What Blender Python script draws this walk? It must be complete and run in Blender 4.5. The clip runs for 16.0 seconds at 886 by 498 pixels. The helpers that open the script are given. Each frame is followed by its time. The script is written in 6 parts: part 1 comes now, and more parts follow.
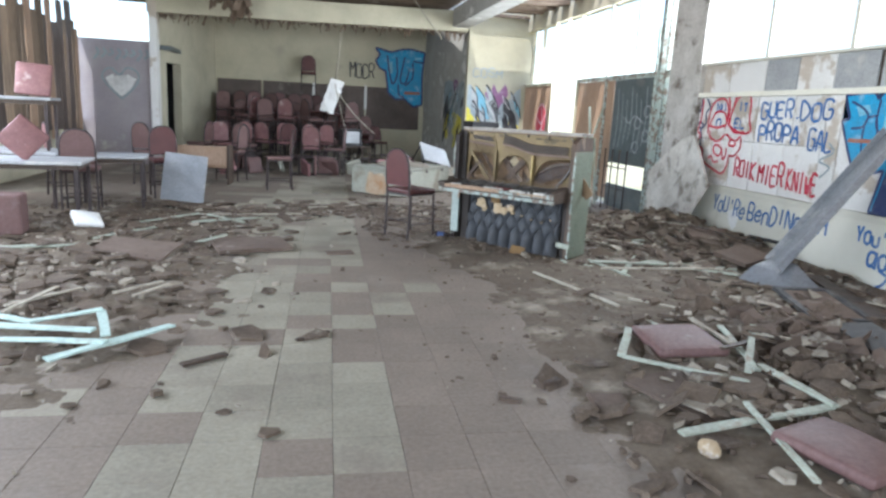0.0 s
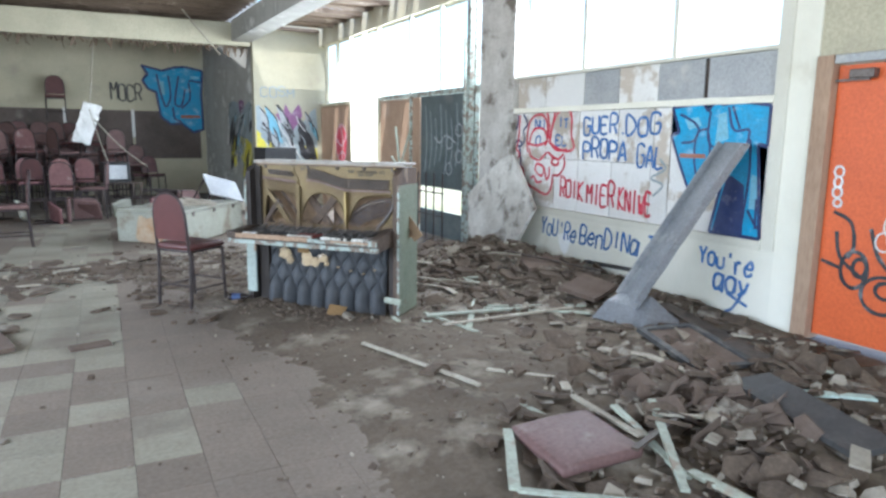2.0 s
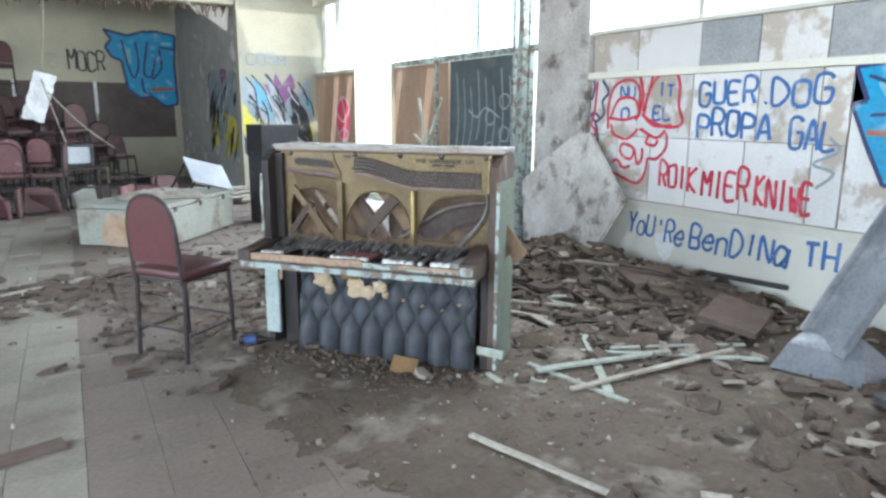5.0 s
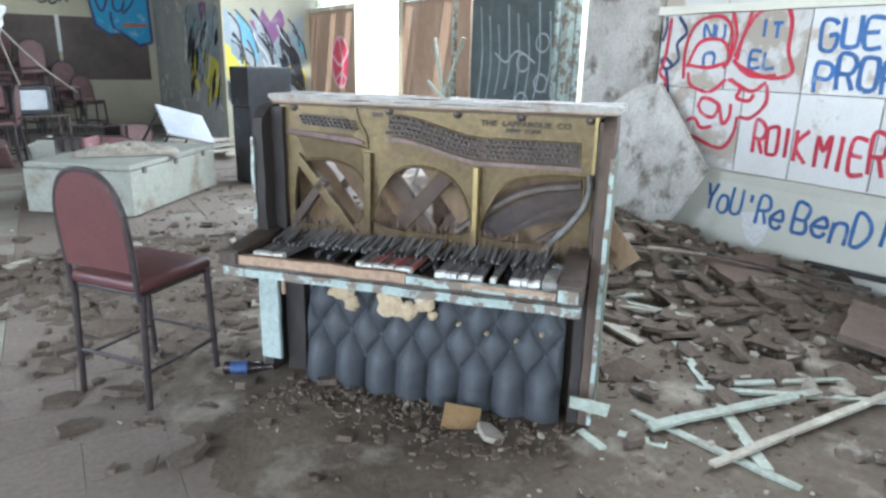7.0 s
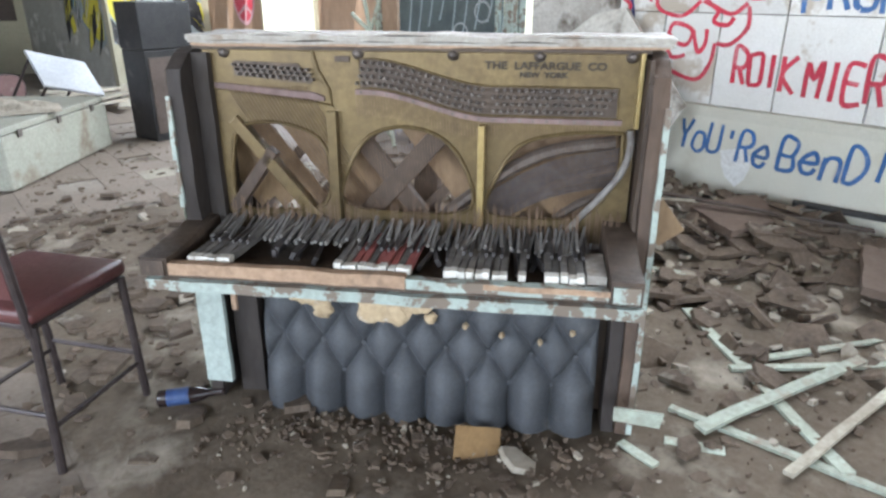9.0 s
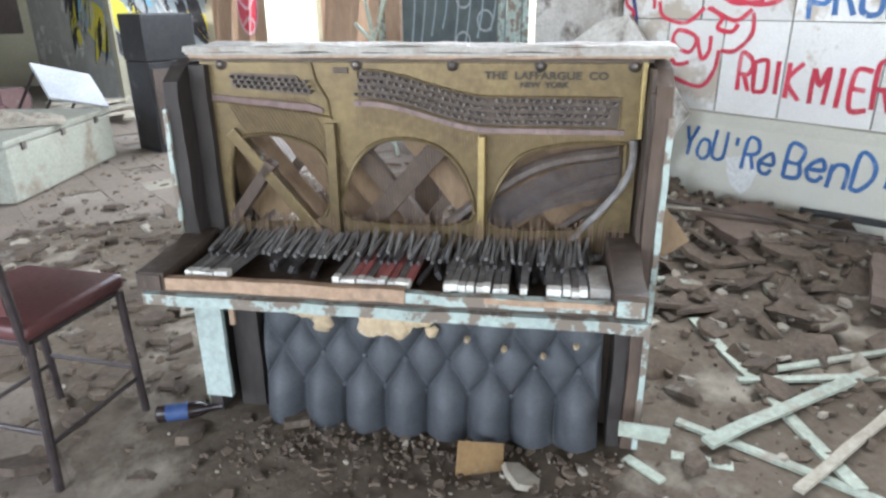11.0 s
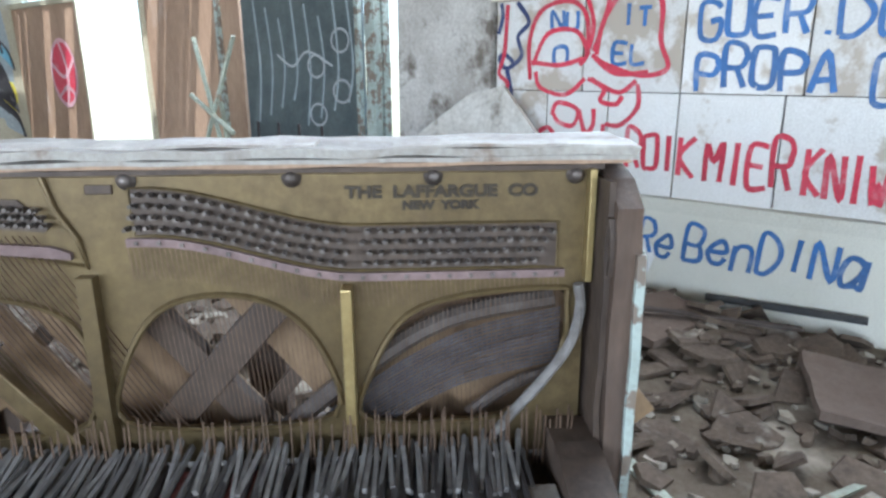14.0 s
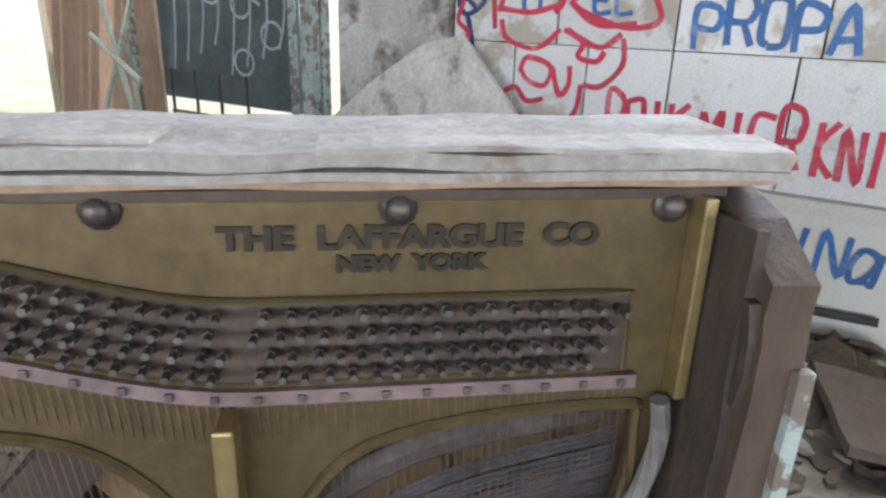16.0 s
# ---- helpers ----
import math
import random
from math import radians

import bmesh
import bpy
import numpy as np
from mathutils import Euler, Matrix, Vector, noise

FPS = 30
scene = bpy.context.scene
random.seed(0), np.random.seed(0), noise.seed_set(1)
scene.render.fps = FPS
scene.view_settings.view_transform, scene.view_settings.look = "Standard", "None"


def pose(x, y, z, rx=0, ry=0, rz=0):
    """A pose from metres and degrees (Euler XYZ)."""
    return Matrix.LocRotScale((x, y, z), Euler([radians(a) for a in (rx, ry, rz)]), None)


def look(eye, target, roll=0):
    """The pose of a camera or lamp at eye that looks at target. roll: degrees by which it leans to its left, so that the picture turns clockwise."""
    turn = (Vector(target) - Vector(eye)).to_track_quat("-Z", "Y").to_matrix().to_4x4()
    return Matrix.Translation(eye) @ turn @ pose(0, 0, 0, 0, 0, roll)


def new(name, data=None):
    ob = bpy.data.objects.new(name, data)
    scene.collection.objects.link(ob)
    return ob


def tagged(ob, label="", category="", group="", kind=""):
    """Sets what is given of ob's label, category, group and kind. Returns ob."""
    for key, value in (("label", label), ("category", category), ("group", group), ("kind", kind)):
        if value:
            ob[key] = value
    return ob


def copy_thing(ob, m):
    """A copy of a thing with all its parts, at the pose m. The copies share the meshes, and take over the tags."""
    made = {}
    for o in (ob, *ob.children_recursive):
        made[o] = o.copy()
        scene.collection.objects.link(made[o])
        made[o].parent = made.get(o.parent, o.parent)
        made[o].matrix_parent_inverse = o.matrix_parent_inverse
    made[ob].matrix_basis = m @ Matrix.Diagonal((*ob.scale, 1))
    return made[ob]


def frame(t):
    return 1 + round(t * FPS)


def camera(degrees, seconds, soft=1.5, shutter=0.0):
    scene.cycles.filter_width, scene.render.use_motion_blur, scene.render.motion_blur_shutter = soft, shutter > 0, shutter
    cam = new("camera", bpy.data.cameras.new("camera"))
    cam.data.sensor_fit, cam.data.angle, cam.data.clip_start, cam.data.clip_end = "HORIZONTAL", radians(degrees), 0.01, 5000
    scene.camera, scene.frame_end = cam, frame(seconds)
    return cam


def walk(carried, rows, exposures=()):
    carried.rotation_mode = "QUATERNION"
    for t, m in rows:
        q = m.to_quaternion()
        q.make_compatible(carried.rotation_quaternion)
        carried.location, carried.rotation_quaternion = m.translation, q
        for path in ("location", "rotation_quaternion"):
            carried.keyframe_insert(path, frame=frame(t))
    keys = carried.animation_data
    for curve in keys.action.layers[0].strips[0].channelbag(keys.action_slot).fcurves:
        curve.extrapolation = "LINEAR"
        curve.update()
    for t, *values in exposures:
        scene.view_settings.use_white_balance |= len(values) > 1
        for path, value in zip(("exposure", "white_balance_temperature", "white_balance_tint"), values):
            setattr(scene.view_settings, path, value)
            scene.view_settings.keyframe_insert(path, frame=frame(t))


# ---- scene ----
cam = camera(68.0, 16.0, soft=2.7)
PATH = [
    (0, (0.028, -0.022, 1.493), (0.443, 1.893, 1.09), 3.0),
    (0.5, (0.191, 0.37, 1.521), (0.8, 2.231, 1.115), 1.9),
    (1, (0.242, 0.701, 1.543), (0.909, 2.539, 1.124), 0.7),
    (1.5, (0.29, 1.028, 1.561), (1.183, 2.785, 1.219), 0.9),
    (2, (0.387, 1.371, 1.581), (1.351, 3.091, 1.247), 0.7),
    (2.5, (0.416, 1.705, 1.571), (1.243, 3.49, 1.214), 0.2),
    (3, (0.37, 2.03, 1.549), (1.252, 3.789, 1.193), 0.1),
    (3.5, (0.405, 2.392, 1.582), (1.193, 4.195, 1.222), -0.8),
    (4, (0.44, 2.734, 1.56), (1.26, 4.525, 1.215), 0.1),
    (4.2, (0.456, 2.866, 1.567), (1.356, 4.619, 1.223), 0.4),
    (6.3, (0.83, 4.308, 1.514), (1.883, 5.927, 0.996), 1.2),
    (6.5, (0.871, 4.423, 1.506), (1.893, 6.054, 0.967), 1.1),
    (7, (0.909, 4.715, 1.521), (1.95, 6.33, 0.965), 1.3),
    (7.5, (0.985, 4.981, 1.505), (2.109, 6.544, 0.963), 1.5),
    (8, (1.081, 5.216, 1.487), (2.221, 6.751, 0.902), 1.1),
    (8.5, (1.084, 5.355, 1.472), (2.207, 6.832, 0.725), 0.8),
    (9, (1.049, 5.434, 1.49), (2.26, 6.845, 0.756), 0.0),
    (9.2, (1.054, 5.443, 1.489), (2.279, 6.847, 0.762), -0.3),
    (11.5, (1.089, 5.45, 1.498), (2.288, 6.884, 0.786), -0.5),
    (12, (1.11, 5.453, 1.506), (2.314, 6.89, 0.806), -0.3),
    (12.5, (1.19, 5.487, 1.498), (2.419, 6.927, 0.853), 0.1),
    (13, (1.277, 5.639, 1.49), (2.552, 7.048, 0.866), 0.3),
    (13.5, (1.411, 5.868, 1.499), (2.89, 7.076, 0.903), 1.0),
    (14, (1.659, 6.041, 1.506), (3.178, 7.224, 0.966), -0.3),
    (14.5, (1.834, 6.207, 1.493), (3.387, 7.351, 0.965), 0.5),
    (15, (1.976, 6.38, 1.488), (3.577, 7.447, 0.943), 1.5),
    (15.5, (2.107, 6.449, 1.477), (3.732, 7.433, 0.851), 2.0),
    (16, (2.146, 6.459, 1.476), (3.734, 7.473, 0.803), 1.8),
]
walk(cam, [(t, look(eye, target, roll)) for t, eye, target, roll in PATH], [(0.0, 1.65, 5900, 10), (1.5, 1.75, 5700, 8), (4.0, 1.78, 5700, 8), (7.0, 1.95, 5600, 7), (9.0, 1.97, 6000, 10), (12.5, 2.08, 5750, 9), (13.5, 2.0, 5600, 8), (14.5, 1.65, 5600, 9), (16.0, 1.48, 6000, 13)])

# ---- light ----
world = bpy.data.worlds.new("world")
scene.world = world
world.use_nodes = True
wn = world.node_tree.nodes
sky = wn.new("ShaderNodeTexSky")
sky.sky_type = "NISHITA"
sky.sun_disc = False
sky.sun_elevation = radians(69)
sky.sun_rotation = radians(235)
wn["Background"].inputs[1].default_value = 0.15
world.node_tree.links.new(sky.outputs[0], wn["Background"].inputs[0])
sun = new("sun", bpy.data.lights.new("sun", "SUN"))
sun.data.energy, sun.data.angle, sun.data.color = 3.0, radians(0.5), (1.0, 0.95, 0.88)
sun.matrix_world = look((-7, -6, 24), (0, 0, 0))


def window_light(name, x, y, z, sx, sy, target, power):
    ob = new(name, bpy.data.lights.new(name, "AREA"))
    ob.data.shape, ob.data.size, ob.data.size_y, ob.data.energy = "RECTANGLE", sx, sy, power
    ob.data.color = (0.93, 0.97, 1.0)
    ob.matrix_world = look((x, y, z), target)


window_light("sky_light_east", 5.75, 9.7, 2.95, 9.7, 1.3, (0, 9.7, 1.2), 275)
window_light("sky_light_door", 5.9, 13.8, 1.2, 1.2, 2.2, (0, 13.8, 0.9), 28)
window_light("sky_light_west", -5.15, 5.2, 2.3, 11.4, 2.0, (0, 5.2, 1.1), 290)
window_light("sky_light_south", 0.5, -3.7, 2.2, 8.0, 2.0, (0.5, 4, 0.8), 165)

# ---- materials ----
MATS = {}


def material(name, a, b, scale=3.0, rough=0.8, metal=0.0, bump=0.3, fine=40.0, stain=None, stain_at=0.58, stain_scale=1.2,
             stretch=(1, 1, 1), local=False, vary=0.12, soft=0.1):
    """Two colours mixed by coarse noise, fine grain on top, and stains or peeling with a shape of their own."""
    m = bpy.data.materials.new(name)
    m.use_nodes = True
    t = m.node_tree
    n, ln = t.nodes, t.links.new
    bs = n["Principled BSDF"]
    if local:
        co = n.new("ShaderNodeTexCoord").outputs["Object"]
    else:
        co = n.new("ShaderNodeNewGeometry").outputs["Position"]
    mp = n.new("ShaderNodeMapping")
    mp.inputs["Scale"].default_value = stretch
    ln(co, mp.inputs[0])
    info = n.new("ShaderNodeObjectInfo")
    off = n.new("ShaderNodeVectorMath")
    off.operation = "ADD"
    ln(mp.outputs[0], off.inputs[0])
    if local:
        sc = n.new("ShaderNodeMath")
        sc.operation = "MULTIPLY"
        sc.inputs[1].default_value = 37.0
        ln(info.outputs["Random"], sc.inputs[0])
        ln(sc.outputs[0], off.inputs[1])

    def tex(s, detail=6.0):
        x = n.new("ShaderNodeTexNoise")
        x.inputs["Scale"].default_value, x.inputs["Detail"].default_value, x.inputs["Roughness"].default_value = s, detail, 0.65
        ln(off.outputs[0], x.inputs["Vector"])
        return x.outputs["Fac"]

    def ramp(fac, lo, hi):
        r = n.new("ShaderNodeMapRange")
        r.inputs[1].default_value, r.inputs[2].default_value = lo, hi
        ln(fac, r.inputs[0])
        return r.outputs[0]

    def mix(fac, c1, c2, mode="MIX"):
        x = n.new("ShaderNodeMix")
        x.data_type, x.blend_type = "RGBA", mode
        for sock, v in ((x.inputs[0], fac), (x.inputs[6], c1), (x.inputs[7], c2)):
            if isinstance(v, (int, float)):
                sock.default_value = v
            elif isinstance(v, tuple):
                sock.default_value = (*v, 1)
            else:
                ln(v, sock)
        return x.outputs[2]

    col = mix(ramp(tex(scale), 0.35, 0.65), a, b)
    grain = tex(fine, 3.0)
    col = mix(ramp(grain, 0.3, 0.75), col, mix(1.0, col, (0.72, 0.70, 0.68), "MULTIPLY"))
    if stain:
        col = mix(ramp(tex(stain_scale, 9.0), stain_at, stain_at + soft), col, stain)
    hs = n.new("ShaderNodeHueSaturation")
    val = n.new("ShaderNodeMapRange")
    val.inputs[3].default_value, val.inputs[4].default_value = 1 - vary, 1 + vary
    ln(info.outputs["Random"], val.inputs[0])
    ln(val.outputs[0], hs.inputs["Value"])
    ln(col, hs.inputs["Color"])
    ln(hs.outputs[0], bs.inputs["Base Color"])
    rr = n.new("ShaderNodeMapRange")
    rr.inputs[3].default_value, rr.inputs[4].default_value = max(0.05, rough - 0.12), min(1, rough + 0.12)
    ln(grain, rr.inputs[0])
    ln(rr.outputs[0], bs.inputs["Roughness"])
    bs.inputs["Metallic"].default_value = metal
    bs.inputs["Specular IOR Level"].default_value = 0.35
    bp = n.new("ShaderNodeBump")
    bp.inputs["Strength"].default_value, bp.inputs["Distance"].default_value = bump, 0.01
    ln(tex(fine * 0.5, 8.0), bp.inputs["Height"])
    ln(bp.outputs[0], bs.inputs["Normal"])
    MATS[name] = m
    return m


DIRT = (0.15, 0.115, 0.085)
plaster = material("cream_plaster", (0.54, 0.50, 0.37), (0.45, 0.42, 0.31), 1.5, 0.85, bump=0.15, stain=(0.35, 0.31, 0.24), stain_at=0.60, soft=0.15)
pale_plaster = material("pale_cream_plaster", (0.80, 0.78, 0.68), (0.72, 0.70, 0.60), 1.5, 0.8, bump=0.12, fine=140, stain=(0.52, 0.48, 0.38), stain_at=0.62, soft=0.15)
patchy = material("patchy_grey_plaster", (0.50, 0.49, 0.45), (0.38, 0.37, 0.33), 2.0, 0.9, stain=(0.68, 0.67, 0.63), stain_at=0.56, stain_scale=2.0)
rotten = material("rotten_stucco", (0.66, 0.64, 0.60), (0.46, 0.43, 0.39), 2.2, 0.95, bump=0.8, stain=(0.17, 0.145, 0.12), stain_at=0.535, stain_scale=2.6)
white_panel = material("white_board_paint", (0.80, 0.79, 0.77), (0.74, 0.73, 0.70), 2.0, 0.6, bump=0.1, fine=120, stain=(0.46, 0.40, 0.33), stain_at=0.53, stain_scale=1.7, soft=0.05, local=True, vary=0.1)
slab_mat = material("stained_white_slab", (0.72, 0.70, 0.65), (0.50, 0.47, 0.42), 3.0, 0.85, bump=0.5, stain=(0.20, 0.17, 0.14), stain_at=0.53, stain_scale=3.5, soft=0.12)
grey_panel = material("grey_dusty_panel", (0.43, 0.44, 0.44), (0.34, 0.35, 0.36), 2.0, 0.5, stain=(0.5, 0.48, 0.44), stain_at=0.62)
black_panel = material("dark_dusty_panel", (0.085, 0.105, 0.11), (0.13, 0.155, 0.155), 3.0, 0.35, stain=(0.16, 0.16, 0.15), stain_at=0.6)
brown_panel = material("bare_plywood", (0.42, 0.29, 0.20), (0.33, 0.22, 0.15), 2.0, 0.7, stain=(0.5, 0.42, 0.36), stain_at=0.6, stretch=(1, 1, 0.25))
wainscot = material("dark_brown_board", (0.085, 0.065, 0.055), (0.13, 0.10, 0.085), 1.4, 0.6, stain=(0.2, 0.17, 0.14), stain_at=0.64)
mint = material("peeling_mint_paint", (0.395, 0.45, 0.41), (0.32, 0.37, 0.335), 6.0, 0.6, bump=0.4, stain=(0.17, 0.135, 0.105), stain_at=0.505, stain_scale=14.0, soft=0.04)
mint_green = material("faded_green_paint", (0.175, 0.195, 0.145), (0.135, 0.155, 0.115), 4.0, 0.6, bump=0.4, stain=(0.12, 0.09, 0.07), stain_at=0.62, stain_scale=7.0, soft=0.04)
mint_stick = material("pale_mint_lath", (0.41, 0.45, 0.37), (0.31, 0.33, 0.265), 5.0, 0.65, stain=(0.25, 0.2, 0.15), stain_at=0.56, stain_scale=6.0, local=True)
pale_stick = material("weathered_lath", (0.44, 0.41, 0.33), (0.33, 0.29, 0.23), 5.0, 0.8, stain=(0.25, 0.2, 0.15), stain_at=0.6, stain_scale=6.0, local=True)
old_wood = material("old_dark_wood", (0.10, 0.07, 0.05), (0.055, 0.04, 0.032), 5.0, 0.6, bump=0.5, stain=(0.19, 0.14, 0.10), stain_at=0.62, stain_scale=5.0, stretch=(1, 1, 0.35))
board_dark = material("scuffed_black_board", (0.045, 0.045, 0.047), (0.075, 0.073, 0.07), 4.0, 0.7, stain=(0.15, 0.14, 0.125), stain_at=0.6)
grey_wood = material("weathered_grey_wood", (0.50, 0.475, 0.43), (0.33, 0.295, 0.26), 6.0, 0.75, bump=0.7, fine=60, stain=(0.22, 0.16, 0.12), stain_at=0.58, stain_scale=7.0)
bare_wood = material("bare_orange_wood", (0.37, 0.25, 0.165), (0.27, 0.18, 0.12), 5.0, 0.7, bump=0.4, stain=(0.16, 0.11, 0.08), stain_at=0.58, stain_scale=9.0)
# near-black base carries the shade inside the piano's left end; legs share it
shaded_wood = material("dark_shaded_wood", (0.045, 0.036, 0.031), (0.030, 0.024, 0.022), 4.0, 0.7, bump=0.4, stain=(0.10, 0.075, 0.058), stain_at=0.62, stain_scale=4.0, stretch=(1, 1, 0.3))
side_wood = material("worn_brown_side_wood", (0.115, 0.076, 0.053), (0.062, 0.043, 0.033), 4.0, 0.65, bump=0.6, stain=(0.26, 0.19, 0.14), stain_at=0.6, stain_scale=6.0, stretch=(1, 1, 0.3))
mint_board = material("chalky_mint_paint", (0.40, 0.455, 0.415), (0.34, 0.39, 0.355), 5.0, 0.65, bump=0.3, stain=(0.20, 0.16, 0.13), stain_at=0.64, stain_scale=8.0, soft=0.04)
mint_bright = material("bright_mint_lath", (0.50, 0.63, 0.58), (0.42, 0.54, 0.49), 5.0, 0.6, stain=(0.3, 0.27, 0.22), stain_at=0.62, stain_scale=6.0, local=True)
board_wood = material("soundboard_wood", (0.30, 0.20, 0.11), (0.22, 0.14, 0.08), 4.0, 0.6, bump=0.3, stain=(0.12, 0.08, 0.05), stain_at=0.6, stretch=(1, 1, 0.4))
gold = material("tarnished_gold_iron", (0.165, 0.120, 0.056), (0.12, 0.086, 0.043), 5.0, 0.42, metal=0.45, bump=0.12, stain=(0.14, 0.10, 0.06), stain_at=0.62, stain_scale=4.0, soft=0.2)
bright_gold = material("worn_bright_brass", (0.40, 0.31, 0.14), (0.30, 0.22, 0.095), 8.0, 0.35, metal=0.6)
steel = material("grey_rusty_steel", (0.19, 0.165, 0.15), (0.12, 0.10, 0.09), 20.0, 0.45, metal=0.6)
pin_steel = material("worn_pin_steel", (0.15, 0.128, 0.112), (0.09, 0.078, 0.07), 30.0, 0.48, metal=0.6)
copper = material("wound_copper_wire", (0.24, 0.16, 0.11), (0.16, 0.11, 0.08), 20.0, 0.45, metal=0.6)
wound = material("dull_wound_wire", (0.17, 0.165, 0.185), (0.11, 0.105, 0.115), 20.0, 0.5, metal=0.5)
felt = material("faded_pink_felt", (0.23, 0.16, 0.15), (0.16, 0.115, 0.11), 12.0, 0.95)
letter_mat = material("dark_cast_lettering", (0.05, 0.038, 0.025), (0.035, 0.026, 0.018), 20.0, 0.5, metal=0.3)
ivory = material("chipped_white_ivory", (0.74, 0.72, 0.66), (0.60, 0.575, 0.52), 20.0, 0.35)
key_wood = material("dusty_grey_key_wood", (0.19, 0.178, 0.165), (0.11, 0.10, 0.094), 15.0, 0.8, local=True, vary=0.35)
key_red = material("red_sprayed_key_wood", (0.34, 0.10, 0.09), (0.26, 0.09, 0.08), 15.0, 0.7, local=True, vary=0.2)
key_black = material("dusty_black_key", (0.05, 0.045, 0.045), (0.09, 0.08, 0.078), 15.0, 0.6, local=True, vary=0.3)
vinyl = material("blue_grey_vinyl", (0.074, 0.077, 0.084), (0.057, 0.060, 0.066), 6.0, 0.58, bump=0.12, fine=90, stain=(0.16, 0.155, 0.145), stain_at=0.60, stain_scale=5.0, soft=0.2)
foam = material("torn_tan_foam", (0.52, 0.40, 0.25), (0.40, 0.30, 0.19), 14.0, 0.95, bump=1.0, stain=(0.55, 0.48, 0.40), stain_at=0.55, stain_scale=14)
cardboard = material("orange_brown_card", (0.27, 0.165, 0.07), (0.20, 0.12, 0.05), 8.0, 0.8)
maroon = material("maroon_vinyl", (0.115, 0.044, 0.042), (0.092, 0.036, 0.035), 7.0, 0.38, bump=0.15, fine=90, local=True, vary=0.25, stain=(0.24, 0.13, 0.12), stain_at=0.62, stain_scale=3, soft=0.2)
pink_vinyl = material("dusty_pink_vinyl", (0.27, 0.135, 0.13), (0.20, 0.095, 0.095), 6.0, 0.6, local=True, vary=0.25, stain=(0.42, 0.33, 0.31), stain_at=0.6, stain_scale=4)
mauve = material("dusty_mauve_vinyl", (0.17, 0.098, 0.09), (0.135, 0.078, 0.072), 6.0, 0.6, local=True, stain=(0.3, 0.24, 0.22), stain_at=0.6, stain_scale=3, soft=0.2)
frame_metal = material("dark_brown_tube_steel", (0.042, 0.032, 0.032), (0.065, 0.05, 0.048), 12.0, 0.42, metal=0.3, local=True)
tile_light = material("cream_floor_tile", (0.32, 0.295, 0.23), (0.255, 0.232, 0.18), 2.0, 0.7, bump=0.08, stain=(0.185, 0.15, 0.12), stain_at=0.53, stain_scale=1.1, vary=0.10, soft=0.16)
tile_brown = material("brown_floor_tile", (0.23, 0.188, 0.15), (0.19, 0.155, 0.123), 2.0, 0.7, bump=0.08, stain=(0.27, 0.235, 0.195), stain_at=0.56, stain_scale=1.0, vary=0.06, soft=0.2)
grout = material("dirty_screed", (0.21, 0.18, 0.15), (0.27, 0.24, 0.20), 1.6, 0.9, stain=(0.36, 0.33, 0.28), stain_at=0.58, soft=0.15)
dirt_mat = material("dry_dirt", (0.105, 0.080, 0.056), (0.155, 0.122, 0.088), 1.8, 0.95, bump=0.9, fine=30, stain=(0.30, 0.26, 0.205), stain_at=0.525, stain_scale=1.5, soft=0.14)
chip_mat = material("brown_rubble", (0.15, 0.112, 0.080), (0.085, 0.062, 0.046), 5.0, 0.9, bump=0.5, stain=(0.28, 0.25, 0.205), stain_at=0.58, stain_scale=3.0)
pale_chip = material("pale_plaster_rubble", (0.37, 0.33, 0.27), (0.26, 0.225, 0.175), 6.0, 0.95, bump=0.5, stain=(0.2, 0.16, 0.12), stain_at=0.58, stain_scale=5.0)
mat_brown = material("brown_carpet_tile", (0.12, 0.085, 0.065), (0.16, 0.12, 0.095), 5.0, 0.95, bump=0.5, stain=(0.3, 0.26, 0.22), stain_at=0.62, stain_scale=2.5)
galv = material("dull_galvanised_sheet", (0.30, 0.31, 0.33), (0.24, 0.25, 0.27), 3.0, 0.5, metal=0.35, stain=(0.45, 0.44, 0.42), stain_at=0.6)
orange = material("orange_door_paint", (0.66, 0.13, 0.035), (0.58, 0.11, 0.03), 2.0, 0.45, bump=0.05)
black_plastic = material("black_vinyl_cabinet", (0.022, 0.022, 0.024), (0.035, 0.034, 0.034), 8.0, 0.5, stain=(0.10, 0.09, 0.08), stain_at=0.62, stain_scale=4)
white_metal = material("dirty_white_enamel", (0.37, 0.37, 0.31), (0.31, 0.31, 0.255), 2.0, 0.6, bump=0.1, stain=(0.19, 0.155, 0.115), stain_at=0.545, stain_scale=1.8)
rust = material("rusty_orange_metal", (0.36, 0.20, 0.10), (0.46, 0.38, 0.28), 5.0, 0.8)
bright_white = material("clean_white_board", (0.82, 0.82, 0.80), (0.76, 0.76, 0.74), 3.0, 0.5)
joist = material("rotten_ceiling_wood", (0.12, 0.085, 0.06), (0.19, 0.14, 0.10), 3.0, 0.9, bump=0.6, stain=(0.34, 0.27, 0.21), stain_at=0.6, stain_scale=2)
curtain = material("faded_brown_boards", (0.30, 0.22, 0.15), (0.17, 0.13, 0.10), 2.5, 0.85, stretch=(1, 1, 0.2), local=True, vary=0.4)
heart_wall = material("lilac_grey_wall_paint", (0.46, 0.42, 0.43), (0.38, 0.34, 0.37), 1.2, 0.85, stain=(0.55, 0.53, 0.48), stain_at=0.58)
glass_bottle = material("dark_brown_bottle_glass", (0.02, 0.014, 0.014), (0.03, 0.02, 0.018), 8.0, 0.12)
blue_label = material("blue_paper_label", (0.03, 0.06, 0.17), (0.06, 0.10, 0.22), 12.0, 0.5)
